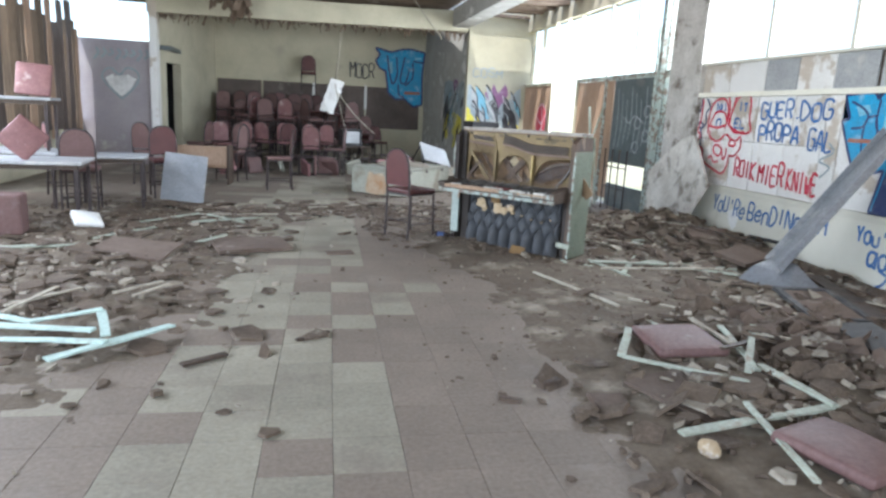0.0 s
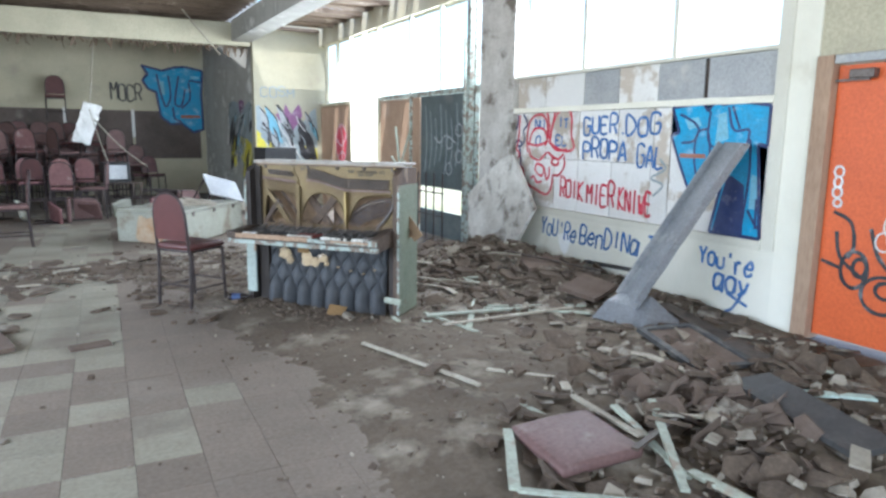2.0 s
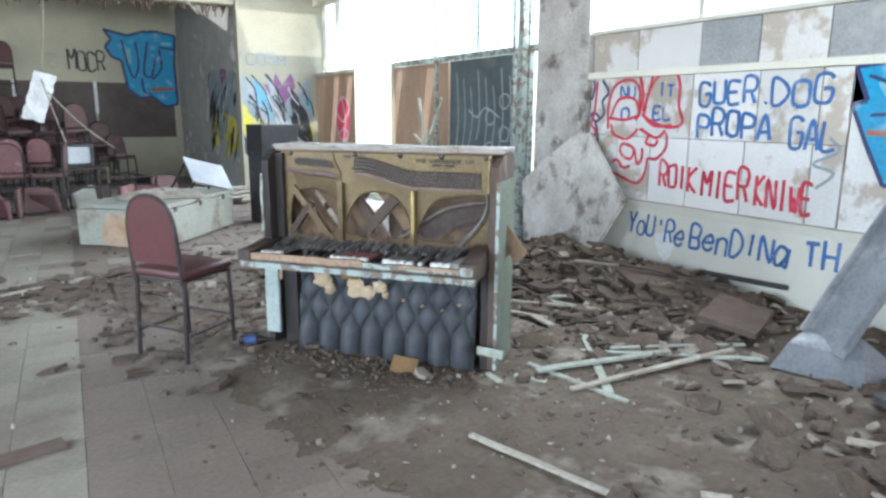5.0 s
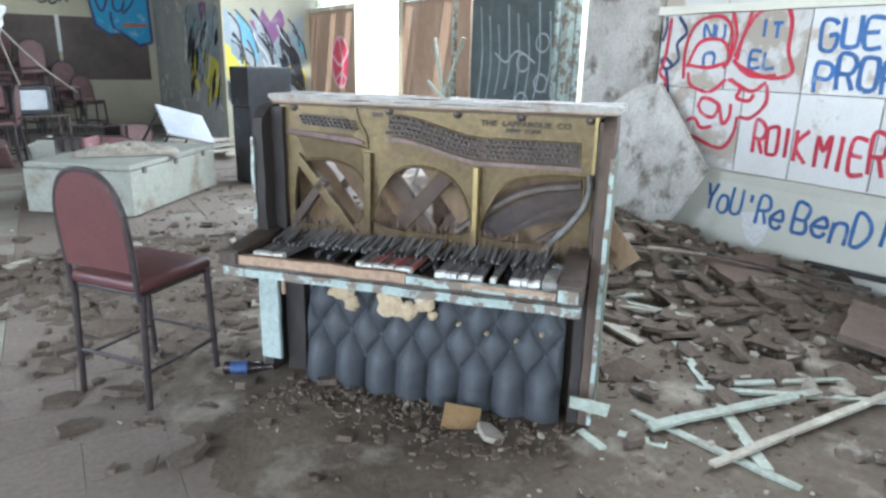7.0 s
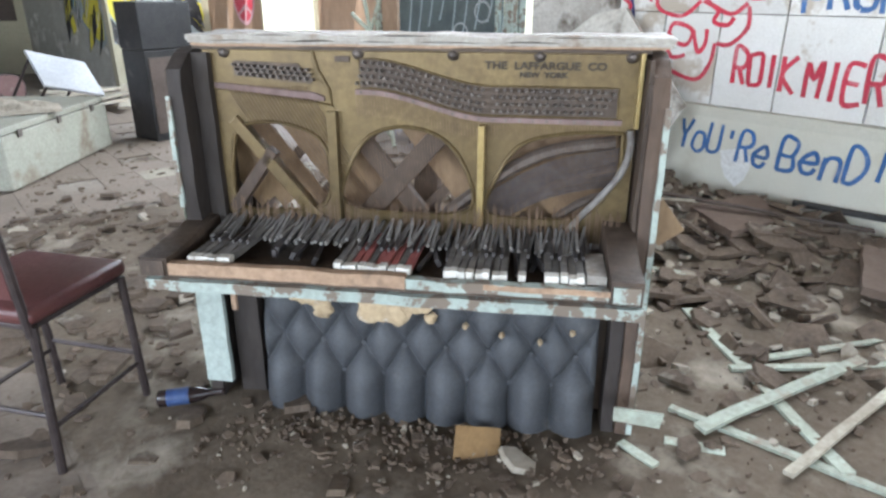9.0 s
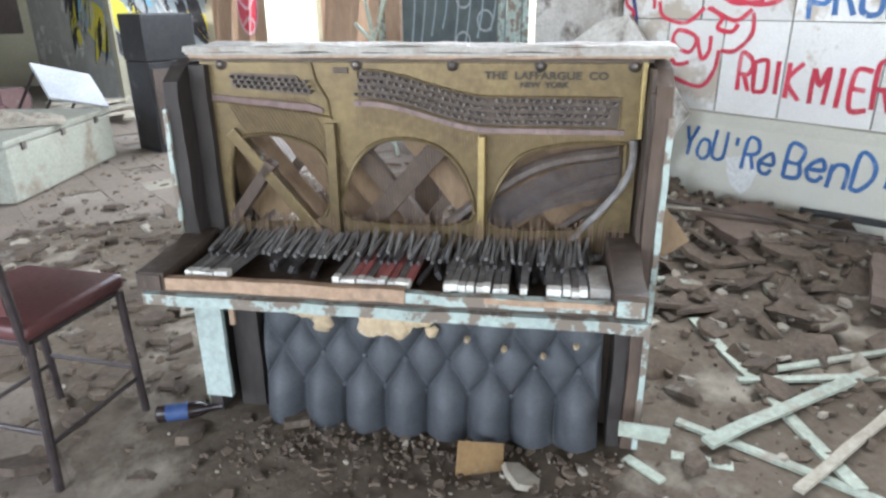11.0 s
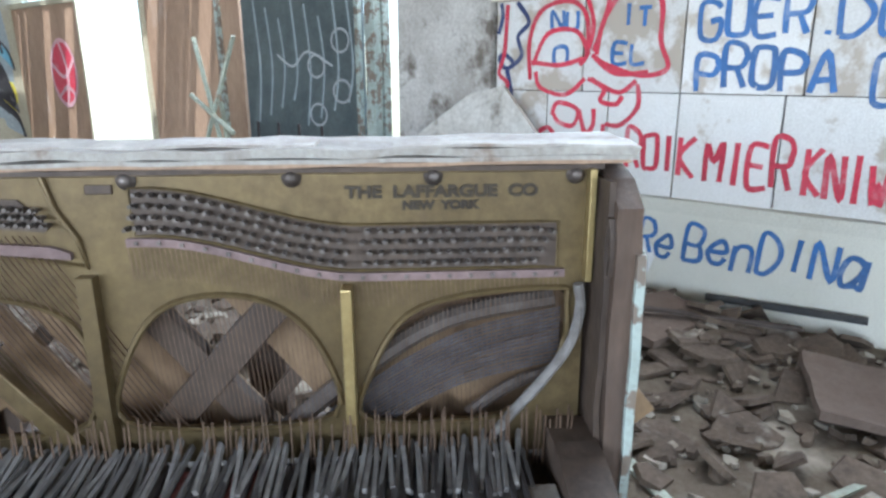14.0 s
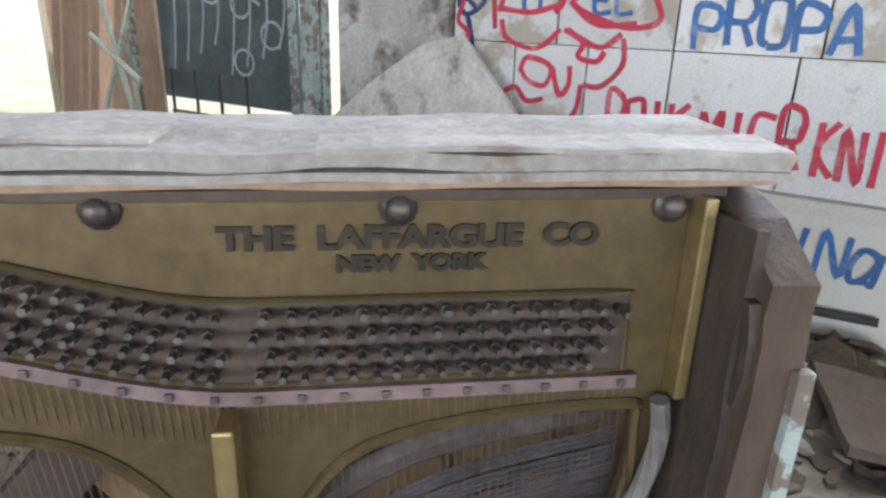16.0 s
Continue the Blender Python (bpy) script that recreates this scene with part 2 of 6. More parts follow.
grass = material("dry_ground_outside", (0.42, 0.38, 0.27), (0.30, 0.31, 0.17), 0.8, 0.95, bump=0.6)
leaf_mat = material("green_leaves", (0.07, 0.12, 0.045), (0.11, 0.16, 0.06), 3.0, 0.6)
SPRAY = {}
for nm, c in (("blue", (0.055, 0.17, 0.44)), ("sky_blue", (0.02, 0.34, 0.62)), ("red", (0.62, 0.035, 0.075)), ("black", (0.02, 0.02, 0.025)),
              ("yellow", (0.75, 0.66, 0.06)), ("slate", (0.33, 0.39, 0.41)), ("purple", (0.27, 0.11, 0.24)), ("white", (0.74, 0.74, 0.72)),
              ("navy", (0.03, 0.05, 0.16)), ("teal", (0.10, 0.36, 0.38)), ("pink", (0.75, 0.45, 0.5)), ("sky_pale", (0.22, 0.52, 0.68)), ("rust", (0.42, 0.16, 0.10)), ("grey", (0.42, 0.44, 0.45))):
    SPRAY[nm] = material(nm + "_spray_paint", c, tuple(v * 0.8 + 0.04 for v in c), 5.0, 0.55, bump=0.05, stain=tuple(v * 0.5 + 0.30 for v in c), stain_at=0.56, stain_scale=6.0, soft=0.2)

# ---- helpers for things ----


def part(name, bm, material, parent=None, label="", smooth=False):
    me = bpy.data.meshes.new(name)
    bm.normal_update()
    bm.to_mesh(me)
    bm.free()
    me.materials.append(material)
    if smooth:
        for p in me.polygons:
            p.use_smooth = True
    ob = new(name, me)
    if parent:
        ob.parent = parent
    if label:
        ob["label"] = label
    return ob


def thing(name, m, label, category, group=""):
    ob = new(name)
    ob.empty_display_size = 0.1
    ob.matrix_world = m
    return tagged(ob, label, category, group)


def box(x0, x1, y0, y1, z0, z1, bevel=0.0, bm=None, m=None):
    bm = bm or bmesh.new()
    g = bmesh.ops.create_cube(bm, size=1.0)
    bmesh.ops.scale(bm, vec=(x1 - x0, y1 - y0, z1 - z0), verts=g["verts"])
    bmesh.ops.translate(bm, vec=((x0 + x1) / 2, (y0 + y1) / 2, (z0 + z1) / 2), verts=g["verts"])
    if bevel:
        es = list({e for v in g["verts"] for e in v.link_edges})
        g = bmesh.ops.bevel(bm, geom=es, offset=bevel, segments=2, affect="EDGES", profile=0.6)
    if m is not None:
        bmesh.ops.transform(bm, matrix=m, verts=list({v for v in g["verts"]}))
    return bm


def worn_box(x0, x1, y0, y1, z0, z1, cell=0.05, amount=0.004, seed=0):
    """A board with slightly broken, uneven edges."""
    bm = box(x0, x1, y0, y1, z0, z1)
    for axis, (lo, hi) in enumerate(((x0, x1), (y0, y1), (z0, z1))):
        cuts = min(60, int((hi - lo) / cell))
        for i in range(1, cuts):
            co, no = [0, 0, 0], [0, 0, 0]
            co[axis], no[axis] = lo + (hi - lo) * i / cuts, 1
            bmesh.ops.bisect_plane(bm, geom=bm.verts[:] + bm.edges[:] + bm.faces[:], plane_co=co, plane_no=no)
    for v in bm.verts:
        v.co += noise.noise_vector(v.co * 9 + Vector((seed, seed * 2, 0))) * amount
    return bm


def tube(points, r, sides=8, bm=None, closed=False):
    """A round tube along a line of points."""
    bm = bm or bmesh.new()
    pts = [Vector(p) for p in points]
    rings = []
    n = len(pts)
    ref = Vector((0.13, 0.31, 0.94))
    for i, p in enumerate(pts):
        a = pts[(i - 1) % n] if (closed or i) else p
        b = pts[(i + 1) % n] if (closed or i < n - 1) else p
        d = (b - a).normalized()
        s = d.cross(ref)
        if s.length < 0.05:
            s = d.cross(Vector((1, 0, 0)))
        s.normalize()
        u = s.cross(d)
        rings.append([bm.verts.new(p + (s * math.cos(k * math.tau / sides) + u * math.sin(k * math.tau / sides)) * r) for k in range(sides)])
    for i in range(n if closed else n - 1):
        A, B = rings[i], rings[(i + 1) % n]
        for k in range(sides):
            bm.faces.new((A[k], A[(k + 1) % sides], B[(k + 1) % sides], B[k]))
    if not closed:
        bm.faces.new(rings[0][::-1])
        bm.faces.new(rings[-1])
    bmesh.ops.recalc_face_normals(bm, faces=bm.faces[:])
    return bm


def lathe(profile, sides=16):
    """A turned shape: (radius, height) from bottom to top."""
    bm = bmesh.new()
    rings = [[bm.verts.new((r * math.cos(k * math.tau / sides), r * math.sin(k * math.tau / sides), z)) for k in range(sides)] for r, z in profile]
    for A, B in zip(rings, rings[1:]):
        for k in range(sides):
            bm.faces.new((A[k], A[(k + 1) % sides], B[(k + 1) % sides], B[k]))
    bm.faces.new(rings[0][::-1])
    bm.faces.new(rings[-1])
    return bm


def prism(outline, d0, d1, holes=()):
    """A flat shape in x and z, between the depths y = d0 and d1, with holes cut through."""
    cu = bpy.data.curves.new("shape", "CURVE")
    cu.dimensions, cu.fill_mode = "2D", "BOTH"
    for line in (outline, *holes):
        s = cu.splines.new("POLY")
        s.points.add(len(line) - 1)
        for p, q in zip(s.points, line):
            p.co = (q[0], q[1], 0, 1)
        s.use_cyclic_u = True
    cu.extrude = abs(d1 - d0) / 2
    ob = bpy.data.objects.new("shape", cu)
    me = ob.to_mesh()
    bm = bmesh.new()
    bm.from_mesh(me)
    ob.to_mesh_clear()
    bpy.data.objects.remove(ob)
    bpy.data.curves.remove(cu)
    bmesh.ops.transform(bm, matrix=Matrix.Translation((0, (d0 + d1) / 2, 0)) @ Matrix.Rotation(radians(90), 4, "X"), verts=bm.verts[:])
    return bm


def rounded(pts, steps=5, closed=True):
    """A smooth line through points."""
    out, n = [], len(pts)
    for i in range(n if closed else n - 1):
        p = [Vector(pts[(i + k) % n] if closed else pts[min(max(i + k, 0), n - 1)]) for k in (-1, 0, 1, 2)]
        for s in range(steps):
            t = s / steps
            out.append(0.5 * (2 * p[1] + (p[2] - p[0]) * t + (2 * p[0] - 5 * p[1] + 4 * p[2] - p[3]) * t * t + (3 * p[1] - p[0] - 3 * p[2] + p[3]) * t ** 3))
    if not closed:
        out.append(Vector(pts[-1]))
    return [tuple(v) for v in out]


def lying(name, a, b, width, thick, material, label, category, z=0.0, z2=None, group="", lift=0.006):
    """A long thin piece lying from a to b on the floor or on rubble; a and b are (x, y)."""
    ax, ay = a
    bx, by = b
    z2 = z if z2 is None else z2
    L = math.dist(a, b)
    m = Matrix.Translation(((ax + bx) / 2, (ay + by) / 2, (z + z2) / 2 + thick / 2 + lift)) @ Matrix.Rotation(math.atan2(by - ay, bx - ax), 4, "Z") @ Matrix.Rotation(-math.atan2(z2 - z, L), 4, "Y")
    bm = worn_box(-L / 2, L / 2, -width / 2, width / 2, -thick / 2, thick / 2, cell=0.16, amount=min(0.01, width * 0.14), seed=ax * 3 + by)
    ob = part(name, bm, material)
    ob.matrix_world = m
    return tagged(ob, label, category, group)


# ---- the ground outside, floor and dirt ----
def mound(x, y):
    """Height of dirt and rubble above the floor."""
    p = Vector((x, y, 0))
    n1 = noise.fractal(p * 0.9 + Vector((3.1, 7.7, 0)), 1.0, 2.0, 5)
    n2 = noise.fractal(p * 4.0, 0.9, 2.1, 4)

    def bump(cx, cy, rx, ry):
        return math.exp(-(((x - cx) / rx) ** 2 + ((y - cy) / ry) ** 2))

    n3 = noise.fractal(p * 11.0, 0.8, 2.1, 3)
    h = -0.022 + 0.005 * n3 + 0.014 * n1 + 0.007 * n2
    h += 0.036 * bump(2.9, 5.0, 1.2, 2.0) + 0.028 * bump(2.2, 6.6, 0.7, 0.8) + 0.03 * bump(4.2, 6.5, 1.0, 2.0)
    h += 0.030 * bump(2.1, 3.6, 0.55, 2.2)
    h += 0.030 * bump(1.8, 6.9, 0.42, 0.8)
    h += 0.25 * bump(5.15, 7.7, 0.55, 1.0) * (1 + 0.5 * n1 + 0.35 * n2) + 0.16 * bump(4.7, 8.6, 0.6, 0.9) * (1 + 0.5 * n2) + 0.10 * bump(5.5, 5.8, 0.5, 1.2)
    h += 0.10 * bump(3.6, 3.6, 0.9, 0.9) * (1 + 0.6 * n2) + 0.05 * bump(2.6, 2.6, 0.8, 0.9) + 0.06 * bump(4.8, 4.2, 0.6, 0.9)
    h += 0.07 * bump(-2.0, 5.8, 1.3, 2.2) * (1 + 0.6 * n2) + 0.05 * bump(-2.6, 8.8, 1.6, 1.6) + 0.03 * bump(3.4, 9.5, 1.6, 1.3)
    h += 0.034 * bump(1.55, 9.0, 0.8, 1.2) + 0.026 * bump(1.85, 7.5, 0.45, 0.7) + 0.026 * bump(1.3, 10.2, 1.5, 0.35) + 0.03 * bump(-0.8, 9.6, 1.2, 0.5)
    return h


def dirt_sheet():
    nx, ny, x0, x1, y0, y1 = 380, 500, -4.8, 5.46, 0.4, 14.0
    xs, ys = np.linspace(x0, x1, nx), np.linspace(y0, y1, ny)
    vs = [(x, y, max(-0.02, mound(x, y))) for y in ys for x in xs]
    fs = [(j * nx + i, j * nx + i + 1, (j + 1) * nx + i + 1, (j + 1) * nx + i) for j in range(ny - 1) for i in range(nx - 1)
          if max(vs[j * nx + i][2], vs[j * nx + i + 1][2], vs[(j + 1) * nx + i][2], vs[(j + 1) * nx + i + 1][2]) > -0.015]
    me = bpy.data.meshes.new("dirt")
    me.from_pydata(vs, [], fs)
    me.materials.append(dirt_mat)
    for p in me.polygons:
        p.use_smooth = True
    tagged(new("dirt", me), "dry brown dirt and dust drifted over the floor tiles", "dirt", kind="stuff")


ob = part("ground", box(-300, 300, -300, 300, -0.5, -0.12), grass)
tagged(ob, "dry sunlit ground outside the building", "ground", kind="structure")
floor = part("floor", box(-5.3, 5.75, -4.2, 21.0, -0.11, -0.012), grout)
tagged(floor, "dirty screed floor of the abandoned hall", "floor", kind="structure")
dirt_sheet()

WX = 5.5  # inner face of the window wall
BY = 20.5  # back wall of the stage
FY = 16.5  # front wall beside the stage


def wall(name, x0, x1, y0, y1, z0, z1, material=None, label="cream plastered wall of the hall"):
    return tagged(part(name, box(x0, x1, y0, y1, z0, z1), material or plaster), label, "wall", kind="structure")


# window wall
wall("wall_east", WX, WX + 0.2, 4.78, 8.60, -0.1, 0.66, pale_plaster)
wall("wall_east_south", WX, WX + 0.2, -4.0, 3.45, -0.1, 4.2)
wall("wall_east_jamb", WX, WX + 0.2, 4.56, 4.78, 0, 3.57, pale_plaster)
wall("wall_east_pier", WX - 0.03, WX + 0.2, 8.60, 9.42, -0.1, 3.57, rotten, "rotten stucco pier with peeling white paint")
wall("wall_east_lintel", WX, WX + 0.2, 3.45, FY, 3.60, 4.2)
wall("wall_east_over_door", WX + 0.01, WX + 0.2, 3.45, 4.56, 2.24, 3.60)
# far wall with the stage opening
wall("wall_north_east", 4.0, WX + 0.2, FY, FY + 0.2, -0.1, 4.2)
wall("wall_north_west", -5.1, -3.3, FY, FY + 0.2, -0.1, 2.75, heart_wall, "lilac grey wall with faded spray paint")
wall("wall_north_post", -3.42, -3.25, FY - 0.06, FY + 0.2, -0.1, 4.2, white_panel, "narrow white painted post beside the stage")
wall("wall_stage_back", -2.9, 4.0, BY, BY + 0.2, -0.1, 4.6)


def slanted(name, a, b, material, z1=4.6, thick=0.2, side=1, openings=None):
    L = math.dist(a, b)
    m = Matrix.Translation((a[0], a[1], 0)) @ Matrix.Rotation(math.atan2(b[1] - a[1], b[0] - a[0]), 4, "Z")
    bm = bmesh.new()
    for x0, x1, z0, zz in (openings or [(0, L, -0.1, z1)]):
        box(x0, x1, 0 if side > 0 else -thick, thick if side > 0 else 0, z0, zz, bm=bm)
    ob = part(name, bm, material)
    ob.matrix_world = m
    tagged(ob, "side wall of the stage recess", "wall", kind="structure")
    return m


m_se = slanted("wall_stage_east", (4.0, FY + 0.2), (3.62, BY), patchy, side=-1)
m_sw = slanted("wall_stage_west", (-3.25, FY + 0.2), (-2.5, BY), plaster, side=1, openings=[(0, 0.35, -0.1, 4.6), (0.35, 1.25, 2.35, 4.6), (1.25, 3.9, -0.1, 4.6)])
wall("wall_back_passage", -6.0, -2.7, BY - 0.3, BY, -0.1, 2.6, black_panel, "dark wall of a passage behind the doorway")
wall("wall_passage_west", -5.2, -5.0, FY + 0.2, BY - 0.3, -0.1, 2.6, black_panel, "dark wall of a passage behind the doorway")
wall("wall_passage_roof", -5.2, -3.0, FY + 0.2, BY - 0.3, 2.605, 2.70, black_panel, "low roof of the passage")
# west wall with large window openings, and the wall behind
wall("wall_west_low", -5.1, -4.9, -4.0, FY, -0.1, 1.0)
wall("wall_west_top", -5.1, -4.9, -4.0, FY, 3.5, 4.2)
for i, y in enumerate((-4.0, 1.0, 6.0, 10.4)):
    wall("wall_west_pier_%d" % i, -5.1, -4.9, y, y + 0.4, 1.0, 3.5)
wall("wall_south_low", -4.9, WX, -4.0, -3.8, -0.1, 1.0)
wall("wall_south_top", -4.9, WX, -4.0, -3.8, 3.4, 4.2)
wall("wall_south_pier_1", -4.9, -3.6, -4.0, -3.8, 1.0, 3.4)
wall("wall_south_pier_2", 4.4, WX, -4.0, -3.8, 1.0, 3.4)


def ceiling():
    bm = box(-5.1, 3.6, -4.0, 21, 4.22, 4.32)
    box(3.6, 5.8, -4.0, 10.5, 4.0, 4.1, bm=bm)
    rnd = random.Random(5)
    y = -3.5
    while y < 20.6:
        box(-5.0, 3.6, y, y + 0.06, 4.06, 4.215, bm=bm)
        y += 0.34
    y = 10.55
    while y < FY - 0.1:  # broken lath strip by the windows, with gaps to the sky
        w = rnd.uniform(0.10, 0.32)
        box(3.7 + rnd.uniform(0, 0.3), 5.72 - rnd.uniform(0, 0.35), y, y + w, 3.93 + rnd.uniform(-0.05, 0.04), 3.97, bm=bm)
        y += w + rnd.choice((0.0, 0.02, 0.05, 0.22))
    tagged(part("ceiling", bm, joist), "rotten wooden ceiling with bare joists and missing boards", "ceiling", kind="structure")


ceiling()


def beams():
    b = tagged(part("beam_stage", worn_box(-3.4, 4.0, FY - 0.05, FY + 0.35, 3.46, 3.93, 0.3, 0.012, 3), plaster), "cream painted beam over the stage opening", "beam", kind="structure")
    b.matrix_world = Matrix.Translation((0, 0, -0.02)) @ Matrix.Rotation(radians(-0.9), 4, "Y")
    bm = box(3.55, 3.95, -4.0, FY - 0.06, 3.58, 3.62)
    box(3.55, 3.59, -4.0, FY - 0.06, 3.622, 4.0, bm=bm)
    b = tagged(part("beam_long", bm, patchy), "long grey boxed beam with open studs", "beam", kind="structure")
    for k in range(24):
        part("stud", box(3.60, 3.93, 5.0 + k * 0.48, 5.08 + k * 0.48, 3.623, 4.0), joist, b)
    # ragged plaster and fibre hanging below the stage beam
    rnd = random.Random(8)
    bm = bmesh.new()
    for k in range(230):
        x = rnd.uniform(-3.2, 3.9)
        L, w = 0.20 * rnd.random() ** 3 + 0.02, rnd.uniform(0.006, 0.05)
        z = 3.44 + 0.0155 * (x - 0.3) - 0.02
        m = Matrix.Translation((x, FY + rnd.uniform(0.0, 0.3), z)) @ Euler((rnd.uniform(-0.5, 0.5), rnd.uniform(-0.7, 0.7), rnd.uniform(0, 3))).to_matrix().to_4x4()
        box(-w / 2, w / 2, -0.006, 0.006, -L, 0.03, bm=bm, m=m)
    tagged(part("hanging_debris", bm, joist), "torn brown ceiling fibre hanging from the beam", "debris", kind="stuff")


beams()

# ---- window wall: panels, posts, door ----


def window_wall():
    # white boarded panels, each a board of its own
    w = thing("window_1", Matrix.Identity(4), "boarded window with stained white panels and rails", "window")
    w["kind"] = "structure"
    rows = ((0.74, 1.34, (8.58, 8.18, 7.76, 7.33, 6.78, 6.22, 5.98)), (1.345, 1.90, (8.58, 7.94, 7.33, 6.70, 6.20, 5.98)))
    for z0, z1, ys in rows:
        for a, b in zip(ys, ys[1:]):
            part("panel", box(WX + 0.012, WX + 0.05, b + 0.005, a - 0.005, z0, z1, 0.004), white_panel, w)
    part("backing", box(WX + 0.055, WX + 0.075, 4.92, 8.595, 0.74, 2.33), old_wood, w, "dark boards behind the panels")
    part("panel", box(WX + 0.012, WX + 0.05, 4.92, 5.97, 0.74, 1.90, 0.004), white_panel, w)
    # upper glass row: the white panes have window glare painted in as board white
    for a, b, mt in ((8.58, 8.0, white_panel), (7.99, 7.3, white_panel), (7.29, 6.75, grey_panel), (6.74, 6.2, white_panel), (6.19, 5.65, grey_panel), (5.60, 4.92, grey_panel)):
        part("pane", box(WX + 0.03, WX + 0.05, b, a, 1.97, 2.33, 0.003), mt, w)
    part("rail", worn_box(WX - 0.03, WX + 0.08, 4.90, 8.60, 0.66, 0.735, 0.2, 0.006), pale_plaster, w)
    part("rail", worn_box(WX - 0.025, WX + 0.08, 4.90, 8.60, 1.905, 1.965, 0.2, 0.006, 2), pale_plaster, w)
    part("rail", box(WX - 0.01, WX + 0.08, 4.90, 8.60, 2.335, 2.37), pale_plaster, w)
    part("rail", box(WX - 0.015, WX + 0.08, 4.78, 4.90, 0.665, 3.56), pale_plaster, w)
    for y in (6.0, 7.3):
        part("mullion", box(WX + 0.005, WX + 0.07, y - 0.03, y + 0.03, 2.375, 3.58), pale_plaster, w)
    # far glazed bay
    v = thing("window_2", Matrix.Identity(4), "far window bay with boarded lower panels and bare mullions", "window")
    v["kind"] = "structure"
    part("rail", box(WX + 0.02, WX + 0.1, 9.42, 13.1, 2.26, 2.33), mint, v)
    part("panel", box(WX + 0.04, WX + 0.07, 9.86, 11.38, 0.78, 2.25), black_panel, v, "dark glass panel with faded chalky drawings")
    part("panel", box(WX + 0.04, WX + 0.07, 11.42, 13.05, 0.10, 2.25), brown_panel, v, "bare brown plywood panel")
    part("panel", box(WX + 0.04, WX + 0.07, 9.86, 11.38, -0.02, 0.40), black_panel, v)
    part("panel", box(WX + 0.04, WX + 0.07, 14.55, FY - 0.01, -0.02, 2.25), brown_panel, v, "brown plywood panel with a red ball drawing")
    part("rail", box(WX + 0.02, WX + 0.1, 14.5, FY - 0.01, 2.255, 2.32), plaster, v)
    for y in (9.62, 10.65, 11.72, 13.08, 13.8, 14.52, 15.3, 16.0):
        lo = 2.335 if y in (13.8, 10.65, 15.3, 16.0) else 0.0
        part("mullion", box(WX + 0.0, WX + 0.075, y - 0.025, y + 0.025, lo, 3.595), mint if y < 12 else plaster, v)
    part("post", worn_box(WX - 0.10, WX - 0.02, 9.60, 9.69, -0.02, 3.55, 0.2, 0.006), mint, v, "pale mint corner post")
    part("post", box(WX - 0.06, WX - 0.02, 9.80, 9.84, -0.02, 3.0), mint, v)
    # door
    d = thing("door_1", Matrix.Identity(4), "orange painted door with black and white graffiti, closed", "door")
    d["kind"] = "structure"
    part("door_leaf", box(WX + 0.05, WX + 0.09, 3.50, 4.42, 0.05, 2.16, 0.004), orange, d)
    part("door_frame", box(WX - 0.03, WX + 0.15, 4.425, 4.555, 0, 2.235, 0.006), brown_panel, d)
    part("door_frame", box(WX - 0.02, WX + 0.15, 3.455, 4.42, 2.17, 2.235, 0.006), grey_panel, d)
    c = part("door_closer", box(WX - 0.03, WX + 0.045, 4.12, 4.30, 2.05, 2.12, 0.01), steel, d, "grey metal door closer")
    part("arm", box(WX - 0.02, WX + 0.0, 4.15, 4.40, 2.035, 2.05), steel, c)


window_wall()

# ---- graffiti ----
GLYPH = {
    "A": "00 26 40;12 32", "B": "00 06 36 45 33 03;33 41 30 00", "C": "45 36 16 05 01 10 30 41", "D": "00 06 26 44 42 20 00", "E": "40 00 06 46;03 33",
    "G": "45 36 16 05 01 10 30 41 43 23", "H": "00 06;03 43;40 46", "I": "20 26", "K": "00 06;46 03 40", "L": "06 00 40", "M": "00 06 23 46 40",
    "N": "00 06 40 46", "O": "10 01 05 16 36 45 41 30 10", "P": "00 06 36 45 44 33 03", "R": "00 06 36 45 44 33 03;23 40", "S": "01 10 30 41 42 33 13 04 05 16 36 45",
    "T": "20 26;06 46", "U": "06 01 10 30 41 46", "V": "06 20 46", "W": "06 10 23 30 46", "X": "00 46;06 40", "Y": "06 23 46;23 20", "J": "46 41 30 10 01",
    "F": "00 06 46;03 33", "'": "26 24", ".": "20 21", " ": "",
    "e": "02 42 34 13 02 01 10 30 41", "o": "10 01 03 14 34 43 41 30 10", "u": "04 01 10 30 41;44 40", "r": "04 00;03 14 34", "n": "00 04;03 14 34 43 40",
    "g": "43 34 14 03 01 10 31 43;44 40 30 10", "a": "43 34 14 03 01 10 30 43;44 40", "x": "00 45;04 41", "y": "04 21 44;21 00", "d": "46 40;41 30 10 01 03 14 34 43"}


LAYER = [0]


def ribbon(bm, pts, width, place, seed=0.0):
    """A painted stroke of uneven width on a wall."""
    pts = rounded(pts, 5, closed=False) if len(pts) > 2 else [tuple(Vector(pts[0]).lerp(Vector(pts[1]), k / 4)) for k in range(5)]
    pts = [Vector(p) for p in pts]
    prev = None
    LAYER[0] = (LAYER[0] + 1) % 9
    up = LAYER[0] * 0.00018
    for i, p in enumerate(pts):
        d = pts[min(i + 1, len(pts) - 1)] - pts[max(i - 1, 0)]
        if d.length < 1e-6:
            continue
        n = Vector((-d.y, d.x)).normalized()
        w = width * 0.5 * (1 + 0.25 * noise.noise(Vector((p.x * 14 + seed, p.y * 14, seed))))
        a, b = (bm.verts.new(place(*(p + n * w * q), up + i * 0.00002)) for q in (1, -1))
        if prev:
            bm.faces.new((prev[0], prev[1], b, a))
        prev = (a, b)


def east_place(lift=0.004):
    return lambda s, z, up=0.0: (WX - lift - up, -s, z)


